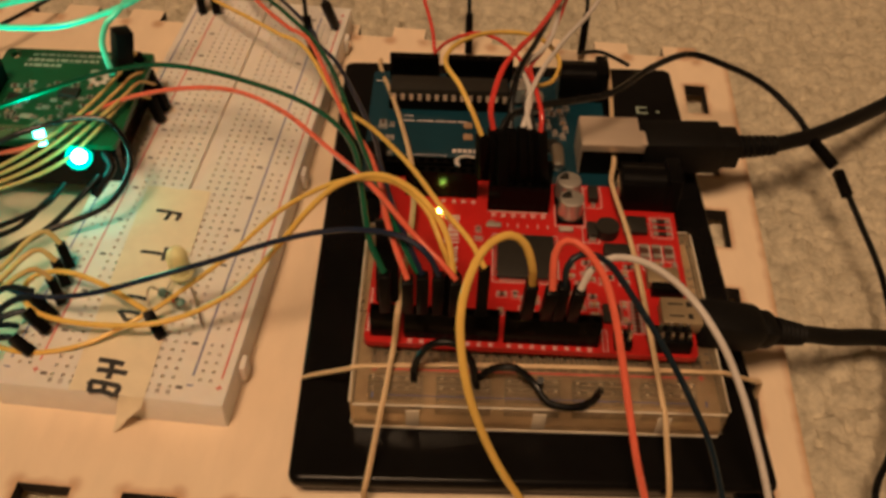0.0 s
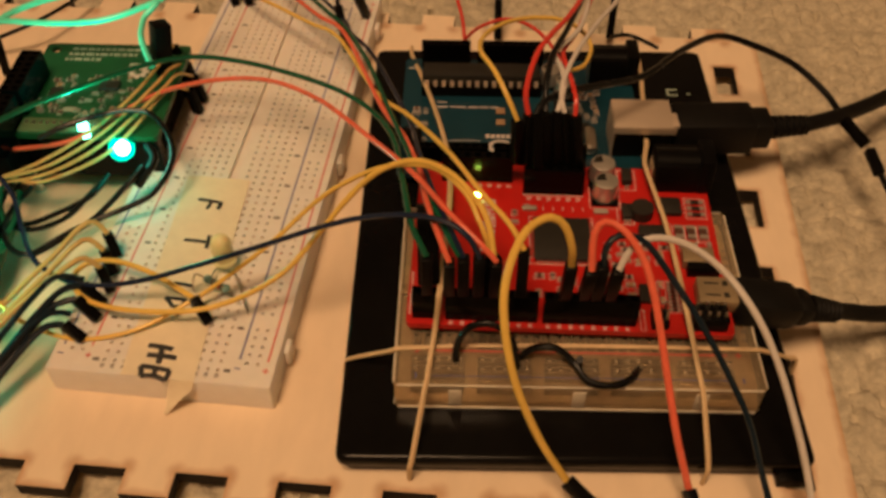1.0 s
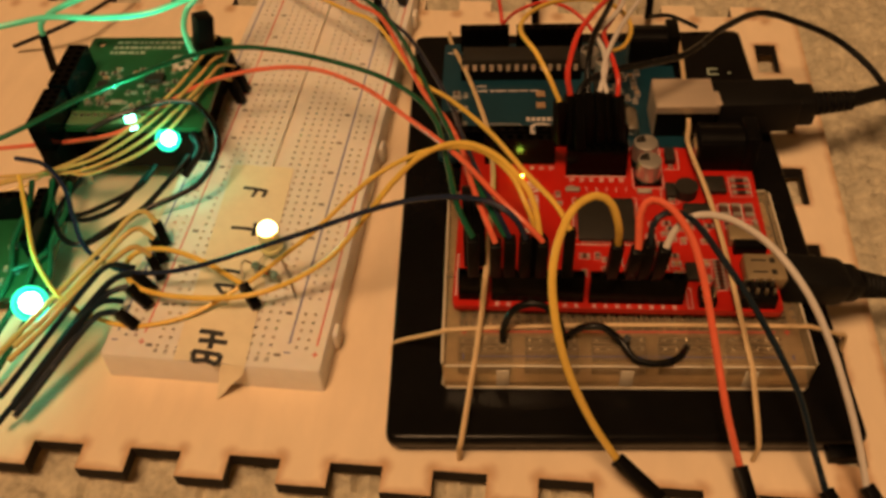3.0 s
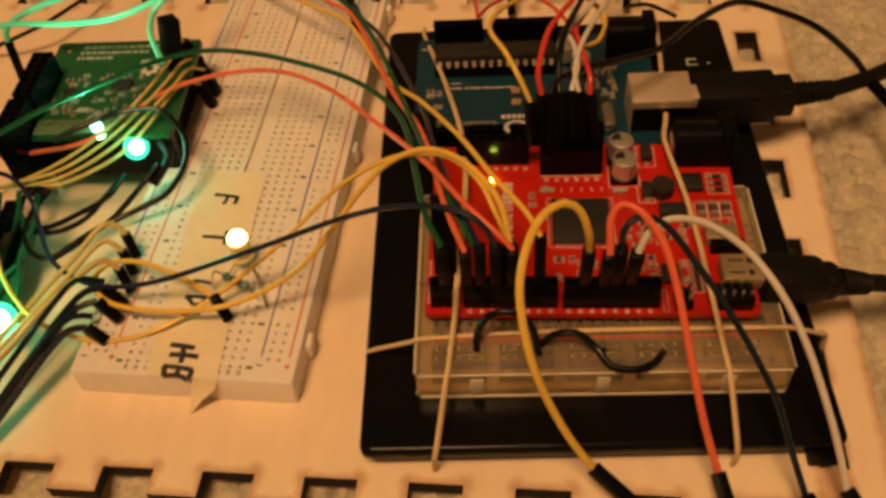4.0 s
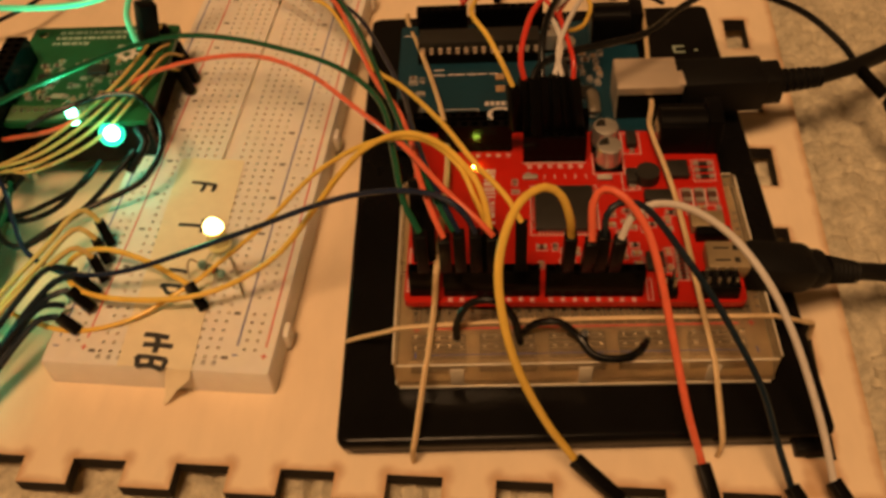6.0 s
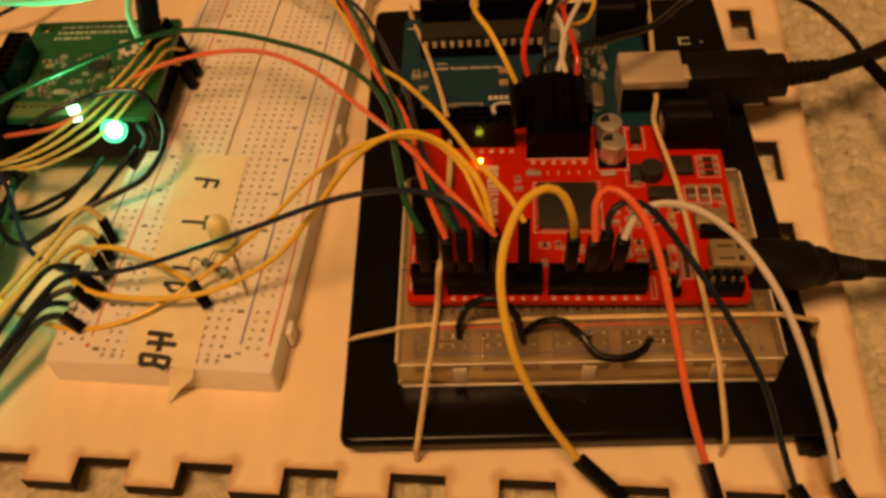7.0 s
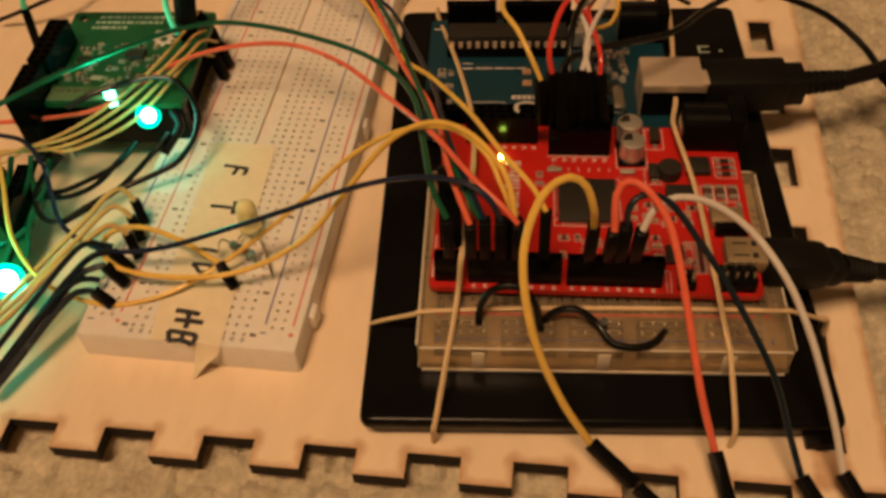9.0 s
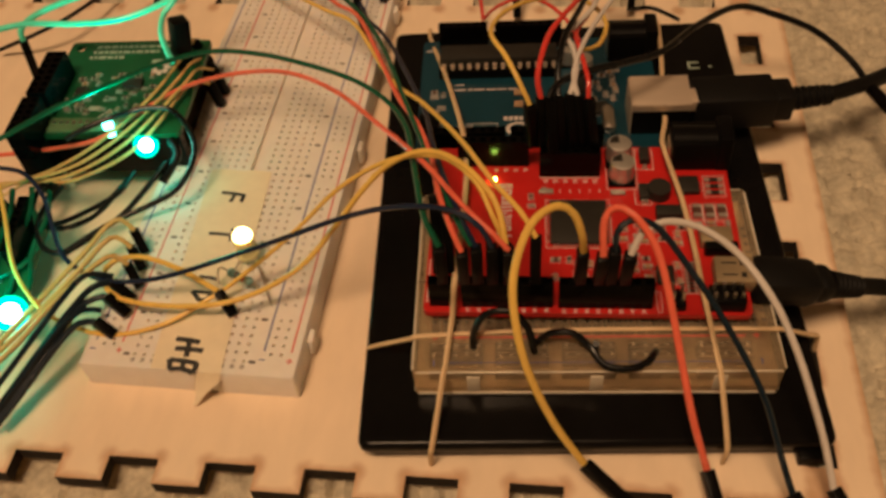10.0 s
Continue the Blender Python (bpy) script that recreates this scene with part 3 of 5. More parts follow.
def scatter(parent, rnd, area, z, n, ink=None, sizes=((1.9, 1.1), (1.1, 1.9), (1.5, 0.9), (0.9, 1.5))):
    x0, x1, y0, y1 = area
    placed = []
    for _ in range(n * 12):
        if len(placed) >= n:
            break
        w, d = rnd.choice(sizes)
        x, y = rnd.uniform(x0, x1 - w), rnd.uniform(y0, y1 - d)
        if all(x + w + 0.7 < a or a + b + 0.7 < x or y + d + 0.7 < c or c + e + 0.7 < y for a, b, c, e in placed):
            placed.append((x, w, y, d))
            smd(parent, x, y, w, d, z, rnd.uniform(0.45, 0.8), rnd.choice((TAN, RESIN, CHIP, SHELL, TAN)))
    marks(parent, [r for a, b, c, e in placed for r in frame_rects(a - 0.35, a + b + 0.35, c - 0.35, c + e + 0.35, 0.16)], z, ink)


def red_board():
    ob = thing("red_controller_board", "red microcontroller board resting on the clear breadboard", "circuit board", mm(1.8, 13.8, 0, -1.5))
    Z = 20.6
    pcb(ob, 75.4, 55.0, 19.0, Z, RED_PCB, ((71.5, 52.0), (3.2, 31.0)))
    # solder pins below that stand on the breadboard
    bm = bmesh.new()
    for x in [2.7, 5.3] + [10.4 + 2.54 * k for k in range(8)] + [32.7 + 2.54 * k for k in range(8)]:
        rod(bm, (x, 2.9, 16.9), (x, 2.9, 19.0), 0.5, n=8)
    for x in (8, 18, 30, 40, 66):
        rod(bm, (x, 39.0, 16.9), (x, 39.0, 19.0), 0.5, n=8)
    tagged(part("solder_pin", bm, METAL, ob, "soldered pin ends"), kind="stuff")
    header(ob, 1.5, 7.2, 1.7, 4.2, Z, 8.5, 2)
    header(ob, 9.1, 30.2, 1.6, 4.1, Z, 8.5, 8)
    header(ob, 31.4, 52.8, 1.5, 4.0, Z, 8.5, 8)
    header(ob, 6.0, 24.6, 48.0, 50.6, Z, 8.5, 7)
    header(ob, 27.3, 42.9, 44.0, 49.1, Z, 8.5, 6, 2)
    chip(ob, 29.9, 20.7, 14, 14, Z, 1.1, "xy")
    marks(ob, frame_rects(28.8, 45.0, 19.6, 35.8, 0.24), Z)
    barrel_jack(ob, 61.0, 75.9, 46.2, 55.2, Z, 11.0)
    can(ob, 48.4, 43.6, Z, 3.15, 6.2)
    can(ob, 48.0, 50.4, Z, 3.15, 6.2)
    marks(ob, frame_rects(44.6, 52.4, 39.4, 54.4, 0.25), Z)
    # coil, regulator, power parts
    bm = bmesh.new()
    rod(bm, (57.4, 37.6, Z), (57.4, 37.6, Z + 3.1), 2.9, n=28)
    part("coil", bm, CHIP, ob, "round dark power coil")
    chip(ob, 62.6, 37.4, 5.0, 5.6, Z, 1.4, "y", 1.27)
    chip(ob, 53.4, 48.4, 2.6, 4.6, Z, 1.9, name="diode")
    marks(ob, frame_rects(52.4, 57.0, 46.6, 54.2, 0.25) + frame_rects(51.4, 55.6, 34.0, 41.6, 0.25), Z)
    chip(ob, 52.4, 35.2, 2.4, 4.6, Z, 1.9, name="diode")
    for x, w in ((53.0, 1.5), (54.2, 0.9)):
        smd(ob, x, 46.9 if x > 53.5 else 34.3, w, 0.8, Z, 0.9, METAL)
    for x in (65.2, 68.2, 71.2):
        smd(ob, x, 29.4, 2.0, 4.0, Z, 1.1, RESIN)
    marks(ob, [r for x in (65.2, 68.2, 71.2) for r in frame_rects(x - 0.5, x + 2.5, 28.6, 34.2, 0.25)], Z)
    for k in range(3):
        smd(ob, 69.4 + 0.0 * k, 37.6 + 2.2 * k, 4.2, 1.2, Z, 0.5, CHIP)
    marks(ob, frame_rects(68.8, 74.2, 36.8, 44.2, 0.22), Z)
    chip(ob, 56.0, 28.8, 6.4, 3.4, Z, 2.2, "x", 1.6, name="regulator")
    chip(ob, 54.6, 8.4, 4.0, 5.2, Z, 1.1, "y", 0.9)
    chip(ob, 66.4, 17.2, 7.6, 2.4, Z, 3.0, name="pushbutton", mat=BLACK)
    bm = bmesh.new()
    box(bm, 65.6, 73.2, 19.7, 24.6, Z, Z + 2.9, 0.3)
    part("button_cover", bm, USB_TAN, ob, "dull metal cover of the button")
    scatter(ob, random.Random(7), (46.5, 54, 5.6, 19), Z, 15)
    for k in range(8):
        smd(ob, 61.3, 6.4 + 1.15 * k, 2.3, 0.65, Z, 0.5, CHIP)
    marks(ob, frame_rects(60.7, 64.2, 6.0, 15.6, 0.2), Z)
    scatter(ob, random.Random(9), (58.8, 60.6, 6.5, 16), Z, 3, None, ((0.9, 1.7),))
    scatter(ob, random.Random(11), (64, 75, 25.2, 28.5), Z, 9)
    scatter(ob, random.Random(13), (46.5, 63, 19.5, 28.2), Z, 22)
    scatter(ob, random.Random(21), (30, 44, 7, 17), Z, 10)
    scatter(ob, random.Random(17), (24, 30, 33, 40), Z, 3)
    for x, y in ((29.0, 38.4), (47.2, 38.0)):
        bm = bmesh.new()
        box(bm, x - 1.9, x + 1.9, y - 0.8, y + 0.8, Z, Z + 0.9, 0.4)
        part("crystal", bm, SHELL, ob, "oval metal crystal")
    # mini USB socket
    bm = bmesh.new()
    box(bm, 67.4, 76.6, 6.6, 14.3, Z, Z + 4.0, 0.5)
    usb = part("usb_socket", bm, USB_TAN, ob, "dull metal mini USB socket")
    marks(usb, [(69.0, 72.4, 8.4, 8.9), (69.0, 72.4, 11.9, 12.4), (73.2, 74.4, 7.9, 9.4), (73.2, 74.4, 11.4, 12.9)], Z + 4.0, CHIP, "spring_slot")
    # two rows of pins at the near corner
    bm = bmesh.new()
    box(bm, 56.4, 60.2, 0.8, 5.4, Z, Z + 2.6, 0.2)
    box(bm, 65.4, 73.4, 0.8, 5.6, Z, Z + 4.2, 0.2)
    pins = part("pin_block", bm, BLACK, ob)
    bm = bmesh.new()
    for x in (57.2, 59.4, 66.4, 68.6, 70.6, 72.4):
        for y in (1.9, 4.4):
            box(bm, x - 0.32, x + 0.32, y - 0.32, y + 0.32, Z + 2.6, Z + 6.0)
    tagged(part("pin", bm, METAL, pins), kind="stuff")
    for x, y, m in ((70.8, 6.0, R_WIRE), (64.6, 7.0, METAL)):
        bm = bmesh.new()
        ball(bm, (x, y + 0.2, Z + 1.2), 0.9, 12)
        part("indicator", bm, m, ob)
    # lit status light
    bm = bmesh.new()
    box(bm, 14.6, 16.2, 42.2, 43.2, Z, Z + 0.8, 0.2)
    part("status_led", bm, GLOW_LIME, ob, "small lit lime status light")
    # rows of pin legends and the maker's mark, as plain bars
    rects = []
    for k in range(8):
        for x in (10.0, 32.3):
            rects += [(x + 2.6 * k, x + 1.0 + 2.6 * k, 0.25, 0.45), (x + 2.6 * k, x + (0.6 + 0.2 * (k % 3)) + 2.6 * k, 0.62, 0.82), (x + 2.6 * k, x + 1.0 + 2.6 * k, 1.0, 1.2), (x + 0.4 + 2.6 * k, x + 0.6 + 2.6 * k, 0.45, 1.0)]
    for k in range(6):
        rects += [(28.5 + 2.54 * k, 28.8 + 2.54 * k, 41.7, 43.1), (29.1 + 2.54 * k, 29.4 + 2.54 * k, 41.9, 43.1)]
        rects.append((29.9 + 2.54 * k, 30.1 + 2.54 * k, 38.2, 39.6))
    for k in range(4):
        rects += [(15.6 + 2.54 * k, 15.9 + 2.54 * k, 46.0, 47.2), (16.2 + 2.54 * k, 16.5 + 2.54 * k, 46.2, 47.2)]
    rnd = random.Random(3)
    y = 23.4
    for k in range(9):
        h = rnd.uniform(1.2, 2.0)
        low, high = (17.6, 20.2) if k % 4 else (16.6, 20.4)
        rects.append((low, high, y, y + 0.5))
        rects.append((low, high if k % 3 else 19.0, y + h - 0.5, y + h))
        rects.append((high - 0.55, high, y + 0.5, y + h - 0.5) if k % 2 else (low, low + 0.55, y + 0.5, y + h - 0.5))
        y += h + 0.55
    rects += [(0.5, 0.95, 3 + 1.1 * k, 3.7 + 1.1 * k) for k in range(12)]
    rects += frame_rects(54.0, 55.2, 0.5, 6.5, 0.2) + [(27.3, 42.9, 43.55, 43.8)]
    marks(ob, rects, Z)
    rects = [(13.9 + 0.8 * k, 14.2 + 0.8 * k, 26 + k * 0.3, 38) for k in range(3)]
    marks(ob, rects, Z, RED_PCB, "copper_track")


def teal_board():
    ob = thing("teal_controller_board", "dark teal microcontroller board on the black tray", "circuit board", mm(-4.2, 73.0, 0, -0.3))
    Z = 12.5
    pcb(ob, 70.4, 53.4, 10.9, Z, BLUE_PCB, ((66.5, 50.0), (2.6, 19.0)))
    bm = bmesh.new()
    for x, y in ((4, 4), (66, 6), (4, 49), (60, 49), (40, 30)):
        rod(bm, (x, y, 7.9), (x, y, 10.9), 1.5, n=12)
    tagged(part("solder_pin", bm, METAL, ob), kind="stuff")
    header(ob, 5.4, 25.8, 1.2, 3.8, Z, 8.5, 8)
    header(ob, 27.2, 52.6, 1.2, 3.8, Z, 8.5, 10)
    header(ob, 5.2, 20.3, 49.2, 51.8, Z, 8.5, 6)
    header(ob, 22.6, 43.0, 49.2, 51.8, Z, 8.5, 8)
    # socketed long chip
    bm = bmesh.new()
    box(bm, 5.6, 42.0, 34.6, 43.8, Z, Z + 3.4, 0.3)
    sock = part("chip_socket", bm, BLACK, ob)
    chip(ob, 6.2, 35.9, 35.0, 6.6, Z + 3.4, 3.3, name="long_chip")
    bm = bmesh.new()
    for k in range(14):
        x = 7.3 + 2.54 * k
        for y, s in ((35.5, -1), (42.9, 1)):
            box(bm, x - 0.62, x + 0.62, y - 0.28, y + 0.28, Z + 3.4, Z + 5.0)
            box(bm, x - 0.25, x + 0.25, y - 0.22 + s * 0.45, y + 0.22 + s * 0.45, Z + 2.4, Z + 3.6)
    tagged(part("chip_pin", bm, SATIN, sock), kind="stuff")
    # USB socket: the black body puts shade into the colour of its metal front
    bm = bmesh.new()
    box(bm, 60.8, 76.8, 8.5, 20.4, Z, Z + 10.6, 0.3)
    socket = part("usb_socket", bm, BLACK, ob, "square metal USB socket, its shaded front made black")
    # the lit metal of the same shell, laid over the blackened body
    bm = bmesh.new()
    box(bm, 60.6, 77.0, 8.2, 20.7, Z + 10.3, Z + 11.0, 0.25)
    box(bm, 60.6, 77.0, 8.2, 8.5, Z + 8.6, Z + 10.3)
    box(bm, 60.6, 77.0, 20.4, 20.7, Z, Z + 10.3)
    box(bm, 60.5, 60.8, 8.5, 20.4, Z, Z + 10.3)
    part("cover", bm, SATIN, socket, "lit brushed metal of the socket")
    bm = bmesh.new()
    box(bm, 76.9, 79.0, 9.6, 15.5, Z + 7.0, Z + 10.6, 0.3)
    part("plug_shell", bm, SATIN, ob)
    barrel_jack(ob, 57.0, 71.4, 41.0, 50.0, Z, 11.0)
    for x, y in ((44.9, 41.5), (49.0, 36.0)):
        can(ob, x, y, Z, 2.9, 6.0)
    chip(ob, 50.6, 17.0, 5.0, 5.0, Z, 0.9, "xy", 0.65)
    chip(ob, 45.6, 26.0, 3.6, 6.4, Z, 1.7, "x", 1.5, name="regulator")
    bm = bmesh.new()
    box(bm, 53.2, 57.0, 8.0, 18.6, Z, Z + 3.5, 1.7)
    part("crystal", bm, METAL, ob, "oval metal crystal can")
    bm = bmesh.new()
    box(bm, 0.8, 6.6, 10.0, 16.0, Z, Z + 3.2, 0.2)
    part("pushbutton", bm, BLACK, ob)
    scatter(ob, random.Random(5), (50, 60, 22, 40), Z, 16)
    scatter(ob, random.Random(6), (43, 51, 6, 16), Z, 8)
    scatter(ob, random.Random(8), (3, 9, 12, 30), Z, 7)
    rnd = random.Random(2)
    rects, x = [], 10.2
    while x < 27:
        w = rnd.uniform(1.2, 3.6)
        rects.append((x, x + w, 29.3, 29.8))
        x += w + rnd.uniform(0.2, 0.9)
    # the model badge: a rounded frame with bars, and a ring for the maker's sign
    rects += frame_rects(12.0, 23.4, 9.2, 14.4, 0.35)
    rects += [(14.0, 14.6, 10.4, 13.2), (15.8, 16.4, 10.4, 13.2), (14.0, 16.4, 12.9, 13.4), (17.6, 18.2, 10.4, 13.2), (19.4, 20.0, 10.4, 13.2), (17.6, 20.0, 10.2, 10.7)]
    rects += [(25.2 + 1.5 * k, 26.3 + 1.5 * k, 15.6, 17.2) for k in range(6)] + [(28.6, 30.2, 11.6, 12.2), (29.1, 29.7, 11.1, 12.7)]
    marks(ob, rects, Z)
    bm = bmesh.new()
    for k in range(24):
        a, b = 2 * math.pi * k / 24, 2 * math.pi * (k + 1) / 24
        bm.faces.new([bm.verts.new((29.4 + r * 1.25 * math.cos(q), 11.9 + r * math.sin(q), Z + 0.03)) for r, q in ((2.0, a), (2.9, a), (2.9, b), (2.0, b))])
    part("maker_sign", bm, SILK, ob, "white ring-shaped sign")
    for y in (21.0, 26.2):
        chip(ob, 28.3, y, 2.6, 2.4, Z, 0.6, name="surface_part", mat=TAN)
    marks(ob, [(10.4, 13.4, 31.6, 32.0), (1.0, 3.6, 48.4, 48.9)], Z)


def green_board():
    ob = thing("green_sensor_board", "green stacked circuit board lit by the green lights", "circuit board", mm(-114.6, 76.6, 0, -1.0))
    Z = 22.0
    pcb(ob, 44.5, 42.8, Z - 1.6, Z, GREEN_PCB, ((3.4, 39.6), (41.0, 39.6)))
    bm = bmesh.new()
    outline_slab(bm, [round_rect(1.0, 43.5, 4.0, 42.0, 1.2)], 5.0, 6.6, 0)
    part("lower_board", bm, GREEN_PCB, ob)
    bm = bmesh.new()
    for x, y in ((4, 1), (40, 1), (4, 38), (40, 38)):
        rod(bm, (x, y, 0), (x, y, 5), 1.8, n=12)
    tagged(part("standoff", bm, METAL, ob), kind="stuff")
    header(ob, 1.0, 44.0, 0.6, 3.2, 6.6, 13.8, 17)
    header(ob, 38.8, 41.4, 6, 40, 6.6, 13.8, 1, 13)
    header(ob, -0.2, 5.6, 8.4, 27.4, Z, 8.4, 2, 7)
    header(ob, -0.6, 4.8, -8.2, 7.0, Z - 1.4, 9.6, 2, 6)
    bm = bmesh.new()
    box(bm, -0.6, 4.8, -8.2, 7.0, 6.6, Z - 1.5, 0.2)
    part("header_riser", bm, BLACK, ob)
    # terminal strip along the near edge
    bm = bmesh.new()
    box(bm, 5.2, 28.0, 0.6, 6.4, Z, Z + 0.8, 0.2)
    strip = part("terminal_strip", bm, STRIP, ob, "pale green terminal strip")
    bm = bmesh.new()
    for k in range(11):
        rod(bm, (6.8 + 1.95 * k, 4.3, Z + 0.8), (6.8 + 1.95 * k, 4.3, Z + 1.0), 0.6, n=10)
    tagged(part("terminal", bm, METAL, strip), kind="stuff")
    chip(ob, 22.6, 19.6, 5.6, 3.6, Z, 1.2, "x", 0.65)
    chip(ob, 9.0, 15.0, 3.4, 4.6, Z, 1.2, "y", 0.65)
    scatter(ob, random.Random(31), (6, 15, 8, 27), Z, 15, SILK_DIM)
    scatter(ob, random.Random(32), (18, 33, 14, 27), Z, 16, SILK_DIM)
    scatter(ob, random.Random(33), (18, 35, 8, 13), Z, 7, SILK_DIM)
    rnd = random.Random(12)
    rects = []
    for row, (a, b) in enumerate(((8.5, 33), (8.0, 29), (7.6, 18.5))):
        x = a
        while x < b:
            w = rnd.uniform(0.8, 2.6)
            rects.append((x, min(x + w, b), 39.4 - row * 2.6, 40.7 - row * 2.6))
            x += w + 0.5
    rects += [(28, 33, 31.8, 33.4), (14.5, 18.2, 10.2, 12.2), (20.5, 23.0, 7.2, 8.0)]
    marks(ob, rects, Z, SILK_DIM)
    bm = bmesh.new()
    pts = []
    for k in range(32):
        r = 3.4 if k % 4 in (0, 1) else 2.5
        a = 2 * math.pi * k / 32
        pts.append((31.5 + r * math.cos(a), 29.2 + r * math.sin(a)))
    outline_slab(bm, [pts, [(31.5 + 1.2 * math.cos(a), 29.2 + 1.2 * math.sin(a)) for a in (2 * math.pi * k / 12 for k in range(12))]], Z, Z + 0.04)
    part("gear_sign", bm, SILK, ob, "white gear-shaped sign")
    bm = bmesh.new()
    for x0, y0, x1, y1 in ((18.2, 6.2, 21.2, 10.8), (21.2, 10.8, 24.2, 6.2), (18.2, 6.2, 24.2, 6.2)):
        rod(bm, (x0, y0, Z + 0.02), (x1, y1, Z + 0.02), 0.16, n=6)
    part("triangle_sign", bm, SILK, ob)


def second_module():
    ob = thing("green_module", "small green module half hidden under the wires", "circuit board", mm(-121.0, 26.0, 0, 4))
    bm = bmesh.new()
    outline_slab(bm, [round_rect(-14, 15, 0, 33, 1.2)], 5.6, 7.2, 0)
    part("circuit_board", bm, GREEN_PCB, ob)
    bm = bmesh.new()
    for x, y in ((-11, 3), (11, 3), (-11, 30), (11, 30)):
        rod(bm, (x, y, 0), (x, y, 5.6), 1.6, n=12)
    tagged(part("standoff", bm, METAL, ob), kind="stuff")
    header(ob, 9.4, 12.0, 12, 32, 7.2, 8.5, 1, 8)
    header(ob, -10, 6, 28.6, 31.2, 7.2, 8.5, 6)
    scatter(ob, random.Random(41), (-12, 8, 3, 26), 7.2, 16, SILK_DIM)


def led(name, label, where, direction, r, lens, glow_parts=True):
    """A lit round light: dome, two legs and a collar that glows as its halo."""
    ob = thing(name, label, "led light", mm(*where))
    d = Vector(direction).normalized()
    q = d.to_track_quat("Z", "Y").to_matrix().to_4x4()
    # the dome's turquoise glow also imitates the halo round the white core
    bm = bmesh.new()
    rod(bm, (0, 0, -1.8), (0, 0, 0.6), r, n=24)
    ball(bm, (0, 0, 0.6), r, 24)
    bmesh.ops.transform(bm, matrix=q, verts=bm.verts)
    part("dome", bm, lens, ob, "green-glowing epoxy dome")
    # the white-hot lens tip
    bm = bmesh.new()
    ball(bm, (0, 0, 0.6 + r * 0.5), r * 0.74, 24)
    bmesh.ops.transform(bm, matrix=q, verts=bm.verts)
    part("lens_tip", bm, GLOW_CORE, ob, "white-hot lens tip")
    bm = bmesh.new()
    rod(bm, (0, 0, -2.8), (0, 0, -1.8), r * 1.2, n=24)
    bmesh.ops.transform(bm, matrix=q, verts=bm.verts)
    part("collar", bm, GLOW_HALO, ob, "collar glowing green as the light's halo")
    for s in (-1, 1):
        bm = bmesh.new()
        base = q @ Vector((s * 1.27, 0, -2.7))
        tube(bm, [base, base + Vector((0, 2.4, -1.8)), (base.x, base.y + 4.2, -where[2] + 8.6)], 0.3, 6)
        part("leg", bm, METAL, ob)
    return ob


# ---- wires ----
def housing(parent, top, foot, side=1.27, bare=0.0, label=""):
    top, foot = Vector(top), Vector(foot)
    d = top - foot
    m = Matrix.Translation(foot) @ d.to_track_quat("Z", "Y").to_matrix().to_4x4()
    bm = bmesh.new()
    box(bm, -side, side, -side, side, 0, d.length, 0.22)
    box(bm, -side * 0.45, side * 0.45, side * 0.98, side * 1.06, d.length * 0.35, d.length * 0.62)
    if bare:
        box(bm, -0.32, 0.32, -0.32, 0.32, -bare, 0)
    bmesh.ops.transform(bm, matrix=m, verts=bm.verts)
    ob = part("connector_housing", bm, BLACK, parent, label)
    return ob


def wire(colour, mat, pts, r=0.72, plug=None, far=None, group="jumper wires", label=None):
    ob = thing("jumper_wire", label or f"{colour} jumper wire with black plastic connector housings", "wire", group=group)
    bm = bmesh.new()
    tube(bm, pts, r)
    part("insulation", bm, mat, ob)
    if plug == "down":
        a = Vector(pts[0])
        housing(ob, a, (a.x - 0.1, 16.7 - 0.026 * a.x, 29.05), bare=3.0)
    elif plug is not None:
        housing(ob, pts[0], plug)
    if far == "along":
        a, b = Vector(pts[-1]), Vector(pts[-2])
        d = (a - b).normalized()
        housing(ob, a - d * 0.5, a + d * 14.0)
    elif far is not None:
        a, q = Vector(pts[-1]), Vector(far)
        n = (q - a).length
        if n > 17:
            # a plug and the socket of the next wire, end to end
            housing(ob, a, a.lerp(q, 12.5 / n), 1.35)
            housing(ob, a.lerp(q, 13.2 / n), q, 1.3)
        else:
            housing(ob, a, q)
    return ob


# ---- build the place ----
room()
plywood()
tray()
breadboard("long_breadboard", "long white solderless breadboard with a strip of lettered tape", mm(-84.12, 8.13, 0, -4.99), 54.5, 165.0, 63, WHITE_ABS, 10)
breadboard("clear_breadboard", "short clear solderless breadboard on the black tray", mm(82.5, 0, 7.4, 90), 54.5, 82.5, 30, CLEAR, 5, True)
red_board()
teal_board()
green_board()
second_module()


def thicken(bm):
    low = bmesh.ops.extrude_face_region(bm, geom=list(bm.faces))["geom"]
    bmesh.ops.translate(bm, vec=(0, 0, -0.07), verts=[v for v in low if isinstance(v, bmesh.types.BMVert)])


